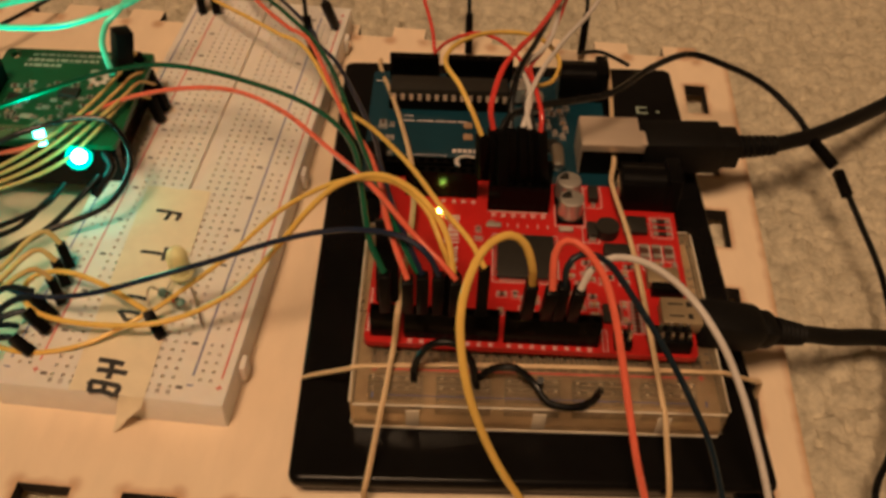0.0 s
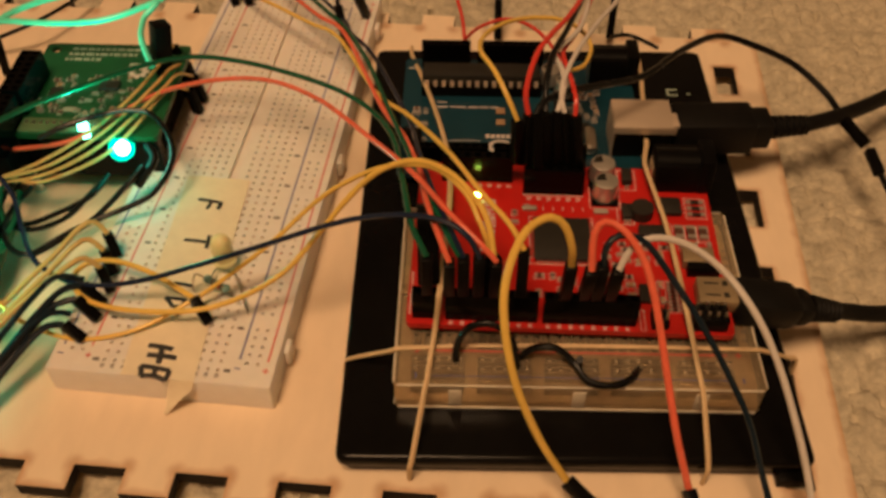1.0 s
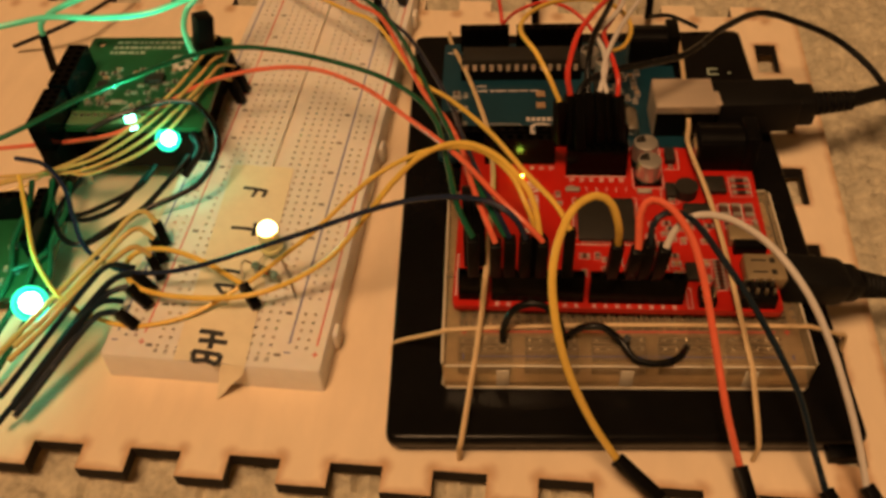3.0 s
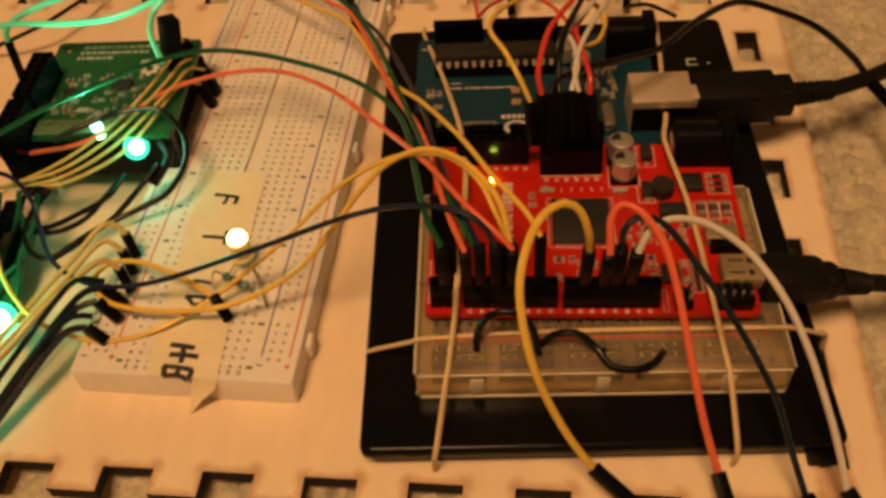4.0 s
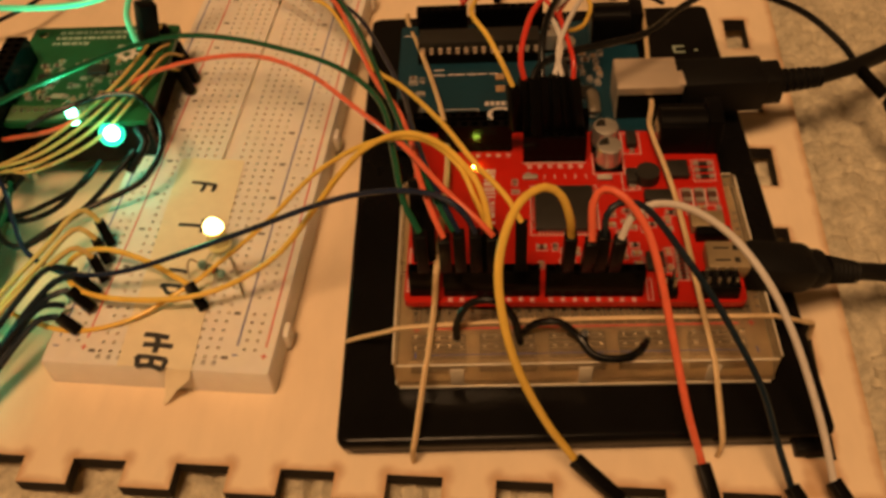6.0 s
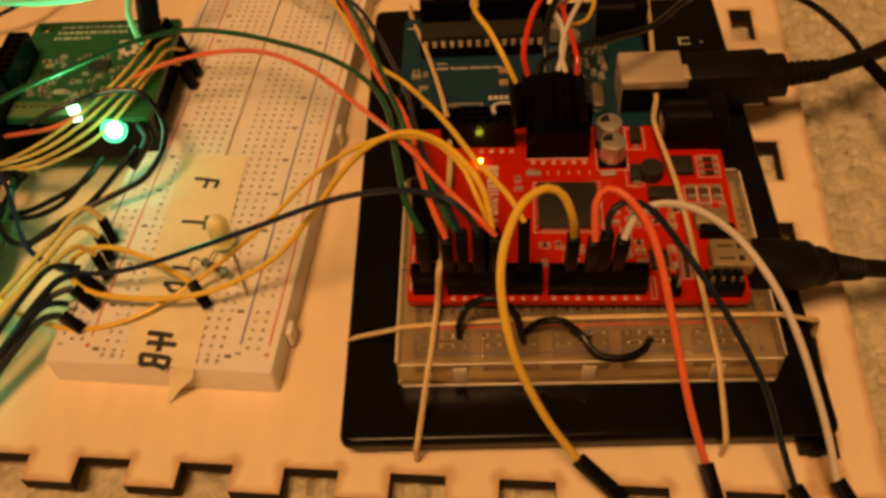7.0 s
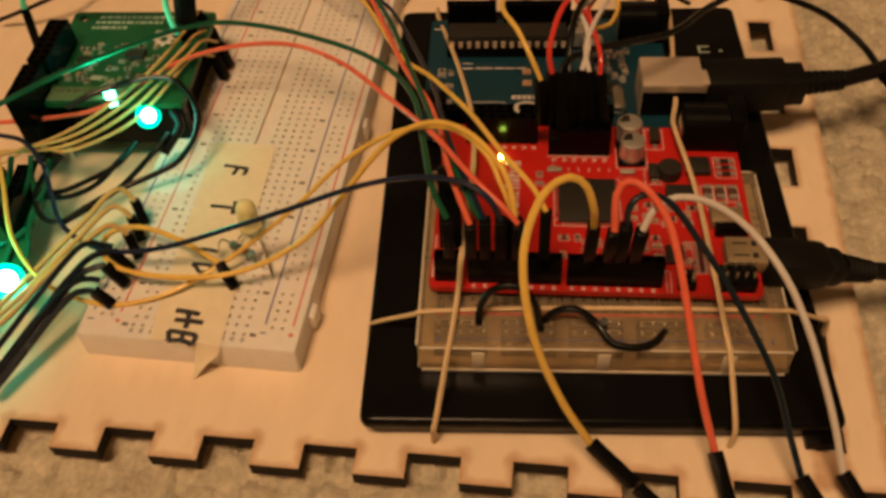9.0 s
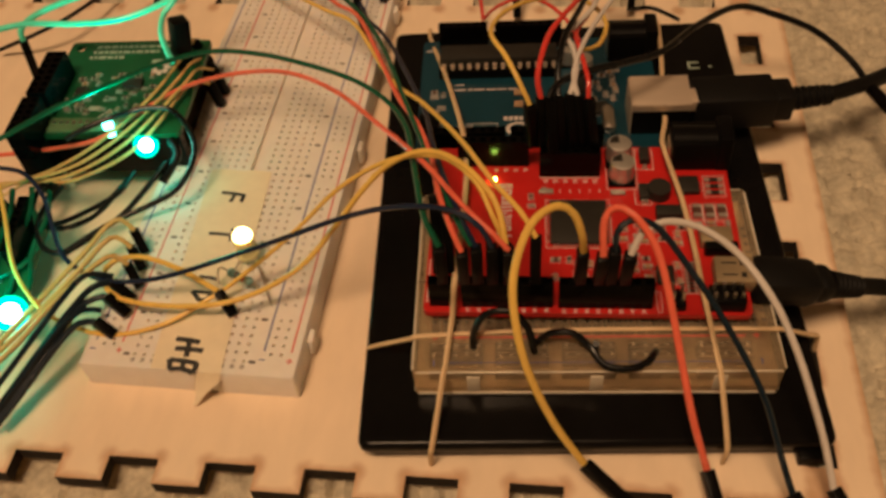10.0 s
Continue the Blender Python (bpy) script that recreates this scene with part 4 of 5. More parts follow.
def tape_strip():
    ob = thing("masking_tape", "strip of cream masking tape with hand-lettered marks on the breadboard", "tape", mm(-84.12, 8.13, 8.62, -4.99))
    bm = bmesh.new()
    rows = [(18.7, 36.5, -0.2, 0.12), (18.3, 36.2, 4, 0.1), (17.3, 35.2, 20, 0.16), (16.0, 34.0, 40, 0.1), (14.8, 32.8, 62, 0.14), (14.5, 32.4, 68.2, 0.12)]
    grid = []
    for k, (x0, x1, y, z) in enumerate(rows):
        grid.append([bm.verts.new((x0 + (x1 - x0) * i / 6, y + 0.25 * math.sin(i * 2.1 + k), z + (0.05 * math.sin(i * 1.7 + k)))) for i in range(7)])
    for a, b in zip(grid, grid[1:]):
        for i in range(6):
            bm.faces.new((a[i], a[i + 1], b[i + 1], b[i]))
    # the loose end hangs over the near edge of the board
    flap = [[bm.verts.new(p) for p in row] for row in (
        ((30.6, -0.3, 0.05), (32.4, -0.3, 0.06), (34.4, -0.3, 0.08), (36.4, -0.2, 0.1)),
        ((29.6, -1.3, -3.4), (31.2, -1.5, -3.2), (33.4, -1.6, -2.8), (35.8, -1.4, -2.2)),
        ((29.0, -3.0, -7.2), (29.8, -3.2, -6.8), (30.8, -3.4, -6.0), (32.4, -3.2, -4.8)),
        ((28.6, -4.6, -8.4), (28.9, -4.7, -8.3), (29.3, -4.8, -8.1), (29.9, -4.7, -7.7)))]
    thicken(bm)
    bm2 = bmesh.new()
    rows2 = [[bm2.verts.new(v.co) for v in r] for r in flap]
    for v in [v for r in flap for v in r]:
        bm.verts.remove(v)
    for a, b in zip(rows2, rows2[1:]):
        for i in range(3):
            bm2.faces.new((a[i], a[i + 1], b[i + 1], b[i]))
    thicken(bm2)
    part("strip", bm, TAPE, ob)
    part("loose_end", bm2, TAPE, ob, "curled loose tape end")

    def letter(name, x, y, strokes, w=0.55):
        bm = bmesh.new()
        for (x0, y0), (x1, y1) in strokes:
            a, b = Vector((x + x0, y + y0, 0.24)), Vector((x + x1, y + y1, 0.24))
            mid = (a + b) / 2 + Vector((0.15, 0.12, 0))
            tube(bm, [a, mid, b], w, 8, 0.16, 0.7)
        part(name, bm, INK, ob, "hand-drawn black letter")

    # the letters lie on their side, tops to the right
    letter("letter_f", 20.0, 58.4, [((0, 0.6), (7.0, -0.2)), ((6.7, 0), (6.4, -2.6)), ((3.9, 0.2), (3.4, -2.8))])
    letter("letter_t", 20.8, 43.6, [((0, 0), (6.2, -0.3)), ((6.2, 2.2), (6.6, -2.4))])
    letter("letter_mark", 22.6, 28.6, [((0, 0), (5.0, -0.6))])
    letter("letter_mark", 22.0, 23.6, [((0, 0), (5.4, -0.2)), ((5.4, -0.2), (4.6, -2.4)), ((4.6, -2.4), (2.6, -2.6)), ((2.6, -2.6), (0, 0))])
    letter("letter_h", 22.6, 6.6, [((0, 2.2), (6.2, 1.6)), ((0.6, -0.6), (7.8, -0.8)), ((3.4, 1.9), (4.0, -2.8))], 0.7)
    letter("letter_b", 22.7, 1.9, [((0, 0.8), (7.2, 0.2)), ((0, 0.8), (0.8, -2.0)), ((7.2, 0.2), (6.9, -2.6)), ((0.8, -2.0), (3.8, -1.6)), ((3.8, -1.6), (6.9, -2.6)), ((3.8, 0.4), (3.7, -1.6))], 0.66)


tape_strip()

# ---- jumper wires into the near headers of the red board ----
wire("yellow", Y_WIRE, [(37.9, 13.7, 42), (37.2, 12.3, 48.8), (35.3, 13.1, 54.5), (32, 12.9, 57.2), (27.2, 8.5, 58), (23.9, 1.5, 56), (22.7, -4.4, 51), (23.9, -10.5, 43), (26.8, -14.2, 33), (31.8, -17.3, 21), (37.7, -19.6, 10)], 0.84, "down", (53.5, -31.5, 1.5))
wire("red", O_WIRE, [(42, 12.2, 42), (42.1, 16.3, 48.8), (44.4, 18.3, 50.5), (48, 16.4, 50.2), (51.9, 11.7, 47), (54, 5.3, 43), (55.7, -1.5, 37), (57.7, -8.3, 29), (60.1, -14.8, 20), (63.7, -20.5, 9)], 0.82, "down", (67.6, -36.0, 1.4))
wire("dark teal", T_WIRE, [(44.7, 13.8, 42), (44.7, 14.5, 46.8), (47.4, 16.4, 48.5), (52.9, 15.7, 47.2), (59.4, 10.1, 41), (65.3, 3.3, 35), (71.4, -4, 27), (75.5, -11, 21), (78.2, -18.2, 14), (81.1, -24.8, 7)], 0.74, "down", (88.5, -36.5, 1.4))
wire("white", W_WIRE, [(47.8, 12.5, 42), (49.9, 14.8, 45.8), (54.4, 16.7, 47.5), (61.7, 16.3, 46.2), (69.9, 12.4, 42), (76.4, 4.5, 37), (81.1, -3.1, 30), (84.8, -11.5, 22), (87.8, -18, 14), (89.8, -23.7, 7)], 0.76, "down", (97.0, -36.0, 1.4))
wire("dark navy", N_WIRE, [(18.4, 15.2, 42), (16.2, 16.6, 46.4), (11.4, 19.6, 48.3), (3.1, 22.7, 47.2), (-7.5, 26.8, 42), (-18.7, 29, 36), (-33.1, 29.4, 29), (-47.9, 28.9, 23), (-63, 27.7, 18), (-74.8, 28.3, 15), (-84.6, 30.7, 14), (-93.8, 36.4, 15), (-99.5, 45.9, 17), (-104.1, 55, 19), (-112.1, 63.2, 20), (-121.1, 65.9, 20)], 0.68, "down")
wire("yellow", Y_WIRE, [(21.4, 16, 42), (20.2, 20.5, 46.8), (17.5, 25.4, 49.5), (11.4, 32.1, 51.2), (3.7, 37, 50), (-4.8, 37.5, 46), (-12.4, 35.2, 39), (-19.6, 31.1, 31), (-28.5, 27.1, 22), (-40.7, 23.4, 16), (-52.7, 21.4, 14), (-67.4, 22.4, 13), (-77.4, 25.1, 13), (-82.4, 30.2, 13.5), (-81.4, 35.5, 14), (-74.1, 36.6, 15), (-63.3, 32.8, 15), (-51.5, 26.5, 13)], 0.70, "down", (-47.6, 21.8, 9.0), label="yellow jumper wire that loops over to the breadboard")
wire("yellow", Y_WIRE, [(20.6, 18.1, 42), (18.5, 20.5, 46.8), (15.3, 27.1, 49.5), (9.5, 33.6, 50.2), (3.7, 36.8, 49), (-3.7, 39, 46), (-11.4, 40.2, 41), (-20.2, 39.9, 34), (-32.1, 35.1, 24), (-45.6, 29.6, 15), (-52.7, 25.8, 12), (-64.5, 18.7, 10), (-77.6, 16.2, 9), (-88.7, 18.4, 10), (-96.6, 21.7, 13), (-104.9, 31.2, 17), (-112.1, 47, 19), (-117.6, 58.7, 20)], 0.58, None)
wire("yellow", Y_WIRE, [(28, 17.7, 42), (24.7, 21.9, 45.8), (18.7, 30.7, 46.5), (10.7, 48.2, 43.2), (0.5, 69.4, 36), (-10.1, 87.2, 30), (-24.2, 121, 24), (-34.5, 131.6, 22), (-45.5, 142.7, 20), (-62, 159.5, 17), (-82.7, 188.6, 12)], 0.62, "down")
wire("green", G_WIRE, [(7.0, 15.4, 42), (3.6, 21.5, 45.6), (0.9, 35.8, 45.3), (-2.4, 53.4, 42.2), (-8.7, 68.4, 38), (-19, 80.9, 35), (-33.1, 91.7, 32), (-49.7, 101.4, 29), (-63.7, 102.1, 30), (-75.6, 95.3, 32), (-88, 83.7, 34), (-100.1, 72.9, 35), (-111.3, 61.4, 35), (-119, 56.7, 34)], 0.72, "down")
wire("green", G_WIRE, [(14.0, 15.6, 42), (10.8, 20.9, 44.9), (6.9, 31.5, 44.6), (1.9, 49.2, 40.2), (-4.6, 72.6, 34), (-13.9, 105.2, 27), (-22.9, 126.4, 24), (-33.2, 143.7, 21), (-43.1, 159.5, 18), (-59.4, 190.6, 13)], 0.7, None)
wire("orange-red", O_WIRE, [(22, 14.2, 42), (18.8, 16.4, 44.8), (11.5, 23.5, 47.5), (3, 36.3, 47.2), (-9.3, 55, 42), (-23.6, 75.6, 36), (-39.4, 90, 31), (-55.1, 94.2, 28), (-70.6, 91.3, 26), (-81.4, 84.3, 24), (-92.6, 74.7, 22), (-105.8, 73, 20), (-122.1, 71.9, 19), (-132.4, 71.8, 18)], 0.64, "down")
wire("orange-red", O_WIRE, [(11.9, 13.9, 42), (9.5, 18.2, 45.8), (6.6, 28.6, 45.5), (4, 43.4, 42.2), (-0.3, 60.2, 37), (-7.7, 78.6, 32), (-22.4, 121.9, 25), (-32.2, 135.7, 22), (-44.2, 153.7, 19), (-60.5, 184.9, 14)], 0.66, "down")
wire("navy blue", N_WIRE, [(15, 15.2, 42), (11.8, 20.7, 45.8), (7.9, 32.1, 45.5), (3.8, 51.2, 40.2), (-0.1, 71.4, 34), (-12.4, 108, 27), (-20.7, 124.8, 23), (-23.7, 135.4, 20), (-32.7, 152.2, 17), (-41.7, 167.6, 14), (-58.5, 195.7, 10)], 0.62, "down")
# ---- wires from the far header of the red board ----
wire("yellow", Y_WIRE, [(27.7, 59.8, 43), (25.1, 62.8, 48), (21.9, 69.1, 51), (18.6, 76.9, 51), (19, 85.1, 49), (22.9, 95.1, 46), (30.3, 103.6, 43), (40.1, 106.8, 41), (46.6, 105.2, 39), (50, 100.8, 36), (47.5, 94.2, 34), (43.1, 93.8, 33)], 0.62, (28.4, 60.2, 29.2))
wire("red", R_WIRE, [(30.5, 62.3, 43), (29.7, 65, 48), (32.3, 74, 52), (36.3, 82.7, 52), (41.6, 93.8, 50), (47.4, 109.4, 47), (53.9, 129.3, 43)], 0.7, (31.2, 60.2, 29.2), "along")
wire("black", K_WIRE, [(34.7, 62.7, 43), (34.9, 68.6, 47), (36.9, 77.5, 50), (41.4, 90.1, 49), (46.3, 106.7, 46), (52.4, 129.4, 42)], 0.8, (35.8, 60.0, 29.2), "along")
wire("white", W_WIRE, [(37.7, 63.3, 43), (39.4, 68.7, 46), (39, 74.2, 48), (37.6, 80.2, 48), (39.6, 83.9, 48), (45.1, 94.4, 46), (48.7, 108.4, 44), (51.8, 129.6, 40)], 0.66, (38.6, 60.0, 29.2), "along")
wire("white", W_WIRE, [(39.5, 62.7, 43), (38.7, 68, 46), (42, 77.1, 49), (49.6, 95.1, 47), (57.9, 112.6, 44), (65.6, 132.6, 40)], 0.62, (41.2, 60.0, 29.2))
wire("red", R_WIRE, [(42, 61.8, 43), (42.1, 64.2, 46), (41.3, 70.9, 47), (40.4, 77.5, 47), (40.4, 84.7, 46), (45.1, 96.8, 44), (49.8, 112.9, 42), (55, 134.4, 38)], 0.62, (43.6, 59.8, 29.2))
wire("black", K_WIRE, [(32.5, 61.9, 43), (34.7, 65.2, 45), (42.4, 72.1, 43), (53.3, 80.2, 39), (64, 88.2, 36), (76.2, 103.6, 33), (89.5, 115.3, 30), (101.7, 115.9, 26), (113.2, 112.6, 22), (121.8, 103.8, 18), (125.5, 96.1, 15)], 0.95, (33.4, 57.8, 29.2), (131.0, 88.0, 12.0), label="long black wire arching over the USB cable")
wire("dark red", R_WIRE, [(14.5, 145, 7), (19.2, 142, 14), (27.4, 139.4, 19), (34.2, 132.1, 22), (39.4, 126.7, 21), (42.9, 123.1, 18), (44.8, 121.3, 15)], 0.58)
wire("red", R_WIRE, [(14.5, 145, 7), (13.7, 150.8, 11), (11.5, 160, 14), (7.1, 183.5, 12)], 0.62)
wire("dark brown", K_WIRE, [(63.3, 143.7, 10), (69.7, 145.7, 9), (75, 142.4, 8.6), (78.3, 139.2, 8.6)], 0.7)
wire("brown", K_WIRE, [(131.6, 86.5, 11.5), (134.4, 69, 8), (136, 50, 5), (132, 25, 3), (124, 2, 2.4), (116, -12, 2.2), (110, -40, 2)], 0.85, (132.6, 78, 10.0))
# ---- clear of the boards: wires at the long breadboard and the green board ----
for pts in ([(-74.1, 115.7, 24), (-75.3, 102.4, 26), (-79.1, 89.3, 26), (-86.5, 78.3, 24), (-97.1, 71.1, 20), (-108.7, 67.4, 16), (-121.3, 63.9, 14), (-129.7, 60.5, 14)], [(-70.5, 112.6, 20), (-71.8, 103.1, 25), (-73.8, 94.4, 26), (-79.4, 83.1, 25), (-88.2, 73.5, 22), (-99.9, 67.6, 18), (-113.4, 65.8, 15), (-127.4, 62.7, 14)], [(-67.9, 108.8, 18), (-69.6, 101.7, 24), (-71.5, 91.8, 26), (-76.7, 81.9, 25), (-84.7, 72.3, 22), (-97, 67.5, 17), (-109, 66.1, 14), (-122.7, 66.5, 13), (-130.6, 65.6, 13)], [(-68.2, 103.3, 17), (-70.7, 98.2, 22), (-72.5, 90.5, 24), (-76.1, 78.2, 24), (-82.8, 70, 21), (-93.4, 66.3, 17), (-103.9, 65.4, 14), (-112.8, 67.7, 14), (-119.6, 62.6, 13), (-126.5, 59.3, 13)]):
    a = Vector(pts[0])
    wire("pale yellow", P_WIRE, pts, 0.5, (a.x + 1.8, a.y - 0.6, max(9.2, a.z - 12)), group="yellow wires of the green board")
for pts in ([(-77.1, 44.9, 16), (-79.9, 46.1, 19), (-83.1, 44.1, 19), (-88.3, 37.9, 16), (-93.9, 30.1, 14), (-98.8, 21.7, 13), (-102.8, 12.9, 13), (-106.6, 4.5, 13)], [(-76.4, 39, 16), (-79.7, 40.1, 19), (-82.7, 37.6, 19), (-88, 32.2, 16), (-93.6, 24.5, 14), (-98.4, 16.4, 13), (-103.4, 7, 13)], [(-75.8, 33.2, 16), (-78.7, 33.7, 19), (-81.7, 31.8, 19), (-87.5, 28.4, 16), (-93.8, 20.9, 14), (-98.2, 12.1, 13), (-103.2, 2.9, 13)]):
    a = Vector(pts[0])
    wire("pale yellow", P_WIRE, pts, 0.7, (a.x + 1.0, a.y - 1.4, 9.0), group="yellow wires at the breadboard")
# black wires in teal: the green LED light is put into their colour
for pts in ([(-79.7, 29.2, 14), (-83.7, 26.5, 15), (-87.8, 20.1, 14), (-91.9, 12.9, 12), (-97.1, 4.1, 9), (-102.2, -4.3, 6)], [(-79.9, 24.7, 14), (-84.3, 22.8, 14), (-88.4, 16.5, 13), (-92.8, 9.3, 10), (-98, 0.6, 7), (-102, -6, 5)], [(-81.5, 18.2, 12), (-85, 16.9, 13), (-88.4, 13, 12), (-93.5, 5.8, 9), (-98.6, -2.7, 6), (-101.4, -7.6, 5)]):
    a = Vector(pts[0])
    wire("dark teal", T_WIRE, pts, 0.85, (a.x + 4.6, a.y - 2.2, 9.0), group="black wires at the breadboard")
for pts in ([(-80.4, 31.8, 13), (-85.2, 29.2, 17), (-89.6, 22.9, 16), (-94.8, 14.6, 13), (-100.2, 5.2, 10), (-105.6, -3.6, 7)], [(-80.9, 21.6, 12), (-84.8, 20.1, 14), (-89.6, 14.6, 13.4), (-95.4, 5.6, 10), (-100.8, -3.4, 7), (-104.8, -9.6, 5)]):
    wire("dark teal", T_WIRE, pts, 0.75, group="black wires at the breadboard", label="black bundle wire, made teal for the green light")
wire("black", K_WIRE, [(-83.3, 68, 15), (-85.9, 61.6, 14), (-90, 58.3, 13), (-95.1, 55.6, 12), (-101.7, 52.7, 11), (-107.4, 53.1, 11), (-110.5, 56.4, 12), (-110.8, 61.5, 13), (-109.8, 67.2, 13)], 0.75)
wire("black", K_WIRE, [(-84.2, 67.7, 14), (-87.2, 60.5, 14), (-90.6, 56.4, 12), (-94.7, 53.1, 11), (-100.2, 50.6, 11), (-106.9, 51.6, 11), (-111.6, 54.9, 12), (-114.3, 60.3, 12)], 0.75)
wire("black", K_WIRE, [(-101.2, 72.4, 24), (-94.6, 75.3, 26), (-87.8, 77.8, 27), (-83, 78.7, 28), (-78.1, 80.1, 28), (-71.6, 79.9, 27), (-65.6, 73.4, 25), (-64.1, 68.8, 22), (-65.4, 64.2, 19), (-69, 59.6, 16), (-73.5, 57.2, 14.5), (-80.9, 54, 13), (-87.1, 50.2, 12.5), (-92.2, 45.9, 12), (-96.5, 41.9, 11.5), (-100.1, 41.3, 11.5), (-104, 43.9, 11.5), (-107.1, 49.6, 12), (-106.8, 56.1, 13), (-103.7, 63.9, 14)], 0.8)
wire("black", K_WIRE, [(-73, 68.6, 18), (-76.7, 64.5, 15.5), (-81, 57.7, 13.6), (-84.8, 52.2, 12.6), (-91.8, 44.9, 12.2), (-96.8, 40.3, 12)], 0.8)
wire("black", K_WIRE, [(-73.1, 75.5, 20), (-70.8, 71.6, 18), (-72.5, 68.3, 16), (-75, 65.1, 13.5)], 1.3, label="short black sleeved lead beside the round green light")
# these three are pale wires; their green imitates LED light falling on them
wire("pale green", C_WIRE, [(-139.5, 110.7, 32), (-133.3, 113, 32), (-122.9, 114.5, 33), (-106.2, 112.3, 34), (-92.1, 112.5, 35), (-81.1, 118.1, 36), (-73.3, 124.4, 37), (-66.6, 134.2, 38)], 0.95)
wire("pale green", C_WIRE, [(-129.4, 118.5, 24), (-129.4, 119.6, 27), (-126.9, 121.9, 29), (-121.5, 124.1, 31), (-112.6, 126.6, 33), (-100.1, 128.7, 35), (-88.7, 134.4, 36)], 0.95, (-130.4, 118.0, 11.0))
wire("pale green", C_WIRE, [(-75.8, 99.9, 28), (-78.8, 105.5, 30), (-80.5, 109.8, 32), (-80.4, 115.7, 34), (-77.6, 119.3, 36), (-74.7, 126.3, 38)], 0.9)
wire("black", K_WIRE, [(-155.5, 142.1, 3), (-141.8, 142.7, 8), (-131.1, 148.8, 10), (-124.2, 164.4, 8), (-119.2, 181, 5)], 0.7)
wire("green", G_WIRE, [(-112, 60, 13), (-108, 52, 12), (-106, 45, 10), (-110, 38, 9), (-116, 34, 9)], 0.7)
for x, y in ((-117, 58), (-111.5, 58.5), (-106, 57)):
    wire("green", G_WIRE, [(x, y + 4, 15), (x + 1, y - 4, 13), (x - 1, y - 14, 10), (x + 1.5, y - 26, 8.6), (x - 2, y - 40, 6), (x - 8, y - 60, 2)], 0.8)
# tall housing at the far right corner of the green board
tall = thing("connector_block", "tall black connector block standing on the green board", "connector", mm(0, 0))
housing(tall, (-73.4, 108.4, 37.0), (-75.8, 106.6, 22.0), 2.5)
# upright housings at the far edge of the plywood and on the breadboard
for top, foot in (((25.8, 157.0, 15), (25.9, 152.0, 2.6)), ((65.4, 158.5, 15), (64.6, 153.5, 2.6)), ((-26.6, 141.0, 22.5), (-24.2, 136.0, 9.4)), ((-21.8, 151.0, 21), (-19.4, 155.5, 9)), ((-66.6, 163.0, 22), (-66.0, 162.0, 9)), ((-61.6, 163.0, 22), (-61.2, 162.2, 9))):
    t = Vector(top)
    wire("black", K_WIRE, [top, t + Vector((-0.6, 2, 6)), t + Vector((-4, 12, 9)), t + Vector((-8, 34, 4)), t + Vector((-10, 60, -1))], 0.7, foot)
# a leaning housing pair in the first near header
for dx in (0, 2.5):
    h = thing("connector_housing_pair", "black connector housing leaning in the header", "connector", mm(0, 0))
    housing(h, (5.6 + dx, 28.0 + dx * 0.2, 45.2), (6.0 + dx, 18.2, 29.6), 1.25)

# short bent jumpers on the clear breadboard
for pts in ([(13.6, 6.1, 16), (13.8, 7.7, 21), (16.7, 9, 26), (22, 9, 27), (25.8, 7.2, 24), (27.1, 5.1, 19), (27.6, 5.2, 16)], [(27.4, 7.3, 16), (30.8, 7, 21), (35.7, 6.6, 22), (39.9, 4.5, 19.5), (43, 0.2, 18.5), (48.4, -0.8, 18.5), (52.6, 1.3, 18), (55.2, 5.7, 16)]):
    wire("black", K_WIRE, pts, 0.85, label="short bent black jumper on the clear breadboard", group="short jumpers")
wire("black", K_WIRE, [(41.4, 4.6, 16.2), (41.3, 4.9, 19.0), (41.2, 4.4, 20.8)], 0.85, label="short cut black jumper end", group="short jumpers")


# ---- USB cables ----
def usb_cable(name, label, body, boot, path, r, soft_edge=1.1):
    ob = thing(name, label, "usb cable")
    bm = bmesh.new()
    (a, b, w, h) = body
    a, b = Vector(a), Vector(b)
    m = Matrix.Translation(a) @ (b - a).to_track_quat("X", "Z").to_matrix().to_4x4()
    n = (b - a).length
    box(bm, 0, n * 0.82, -w / 2, w / 2, -h / 2, h / 2, soft_edge)
    box(bm, n * 0.74, n, -w * 0.40, w * 0.40, -h * 0.40, h * 0.40, soft_edge * 0.8)
    bmesh.ops.transform(bm, matrix=m, verts=bm.verts)
    part("plug", bm, RUBBER, ob, "black moulded plug")
    bm = bmesh.new()
    c, d, r0, r1 = boot
    c, d = Vector(c), Vector(d)
    m = Matrix.Translation(c) @ (d - c).to_track_quat("Z", "Y").to_matrix().to_4x4()
    n, rings = (d - c).length, []
    for k in range(19):
        s = (r0 + (r1 - r0) * k / 18) * (1.0 if k % 3 < 2 else 0.8)
        rings.append([bm.verts.new(m @ Vector((s * math.cos(a), s * math.sin(a), n * k / 18))) for a in (2 * math.pi * i / 20 for i in range(20))])
    for p, q in zip(rings, rings[1:]):
        for i in range(20):
            bm.faces.new((p[i], p[(i + 1) % 20], q[(i + 1) % 20], q[i]))
    bm.faces.new(rings[0][::-1])
    bm.faces.new(rings[-1])
    part("strain_relief", bm, RUBBER, ob)
    bm = bmesh.new()
    tube(bm, path, r, 12)
    part("cord", bm, RUBBER, ob)


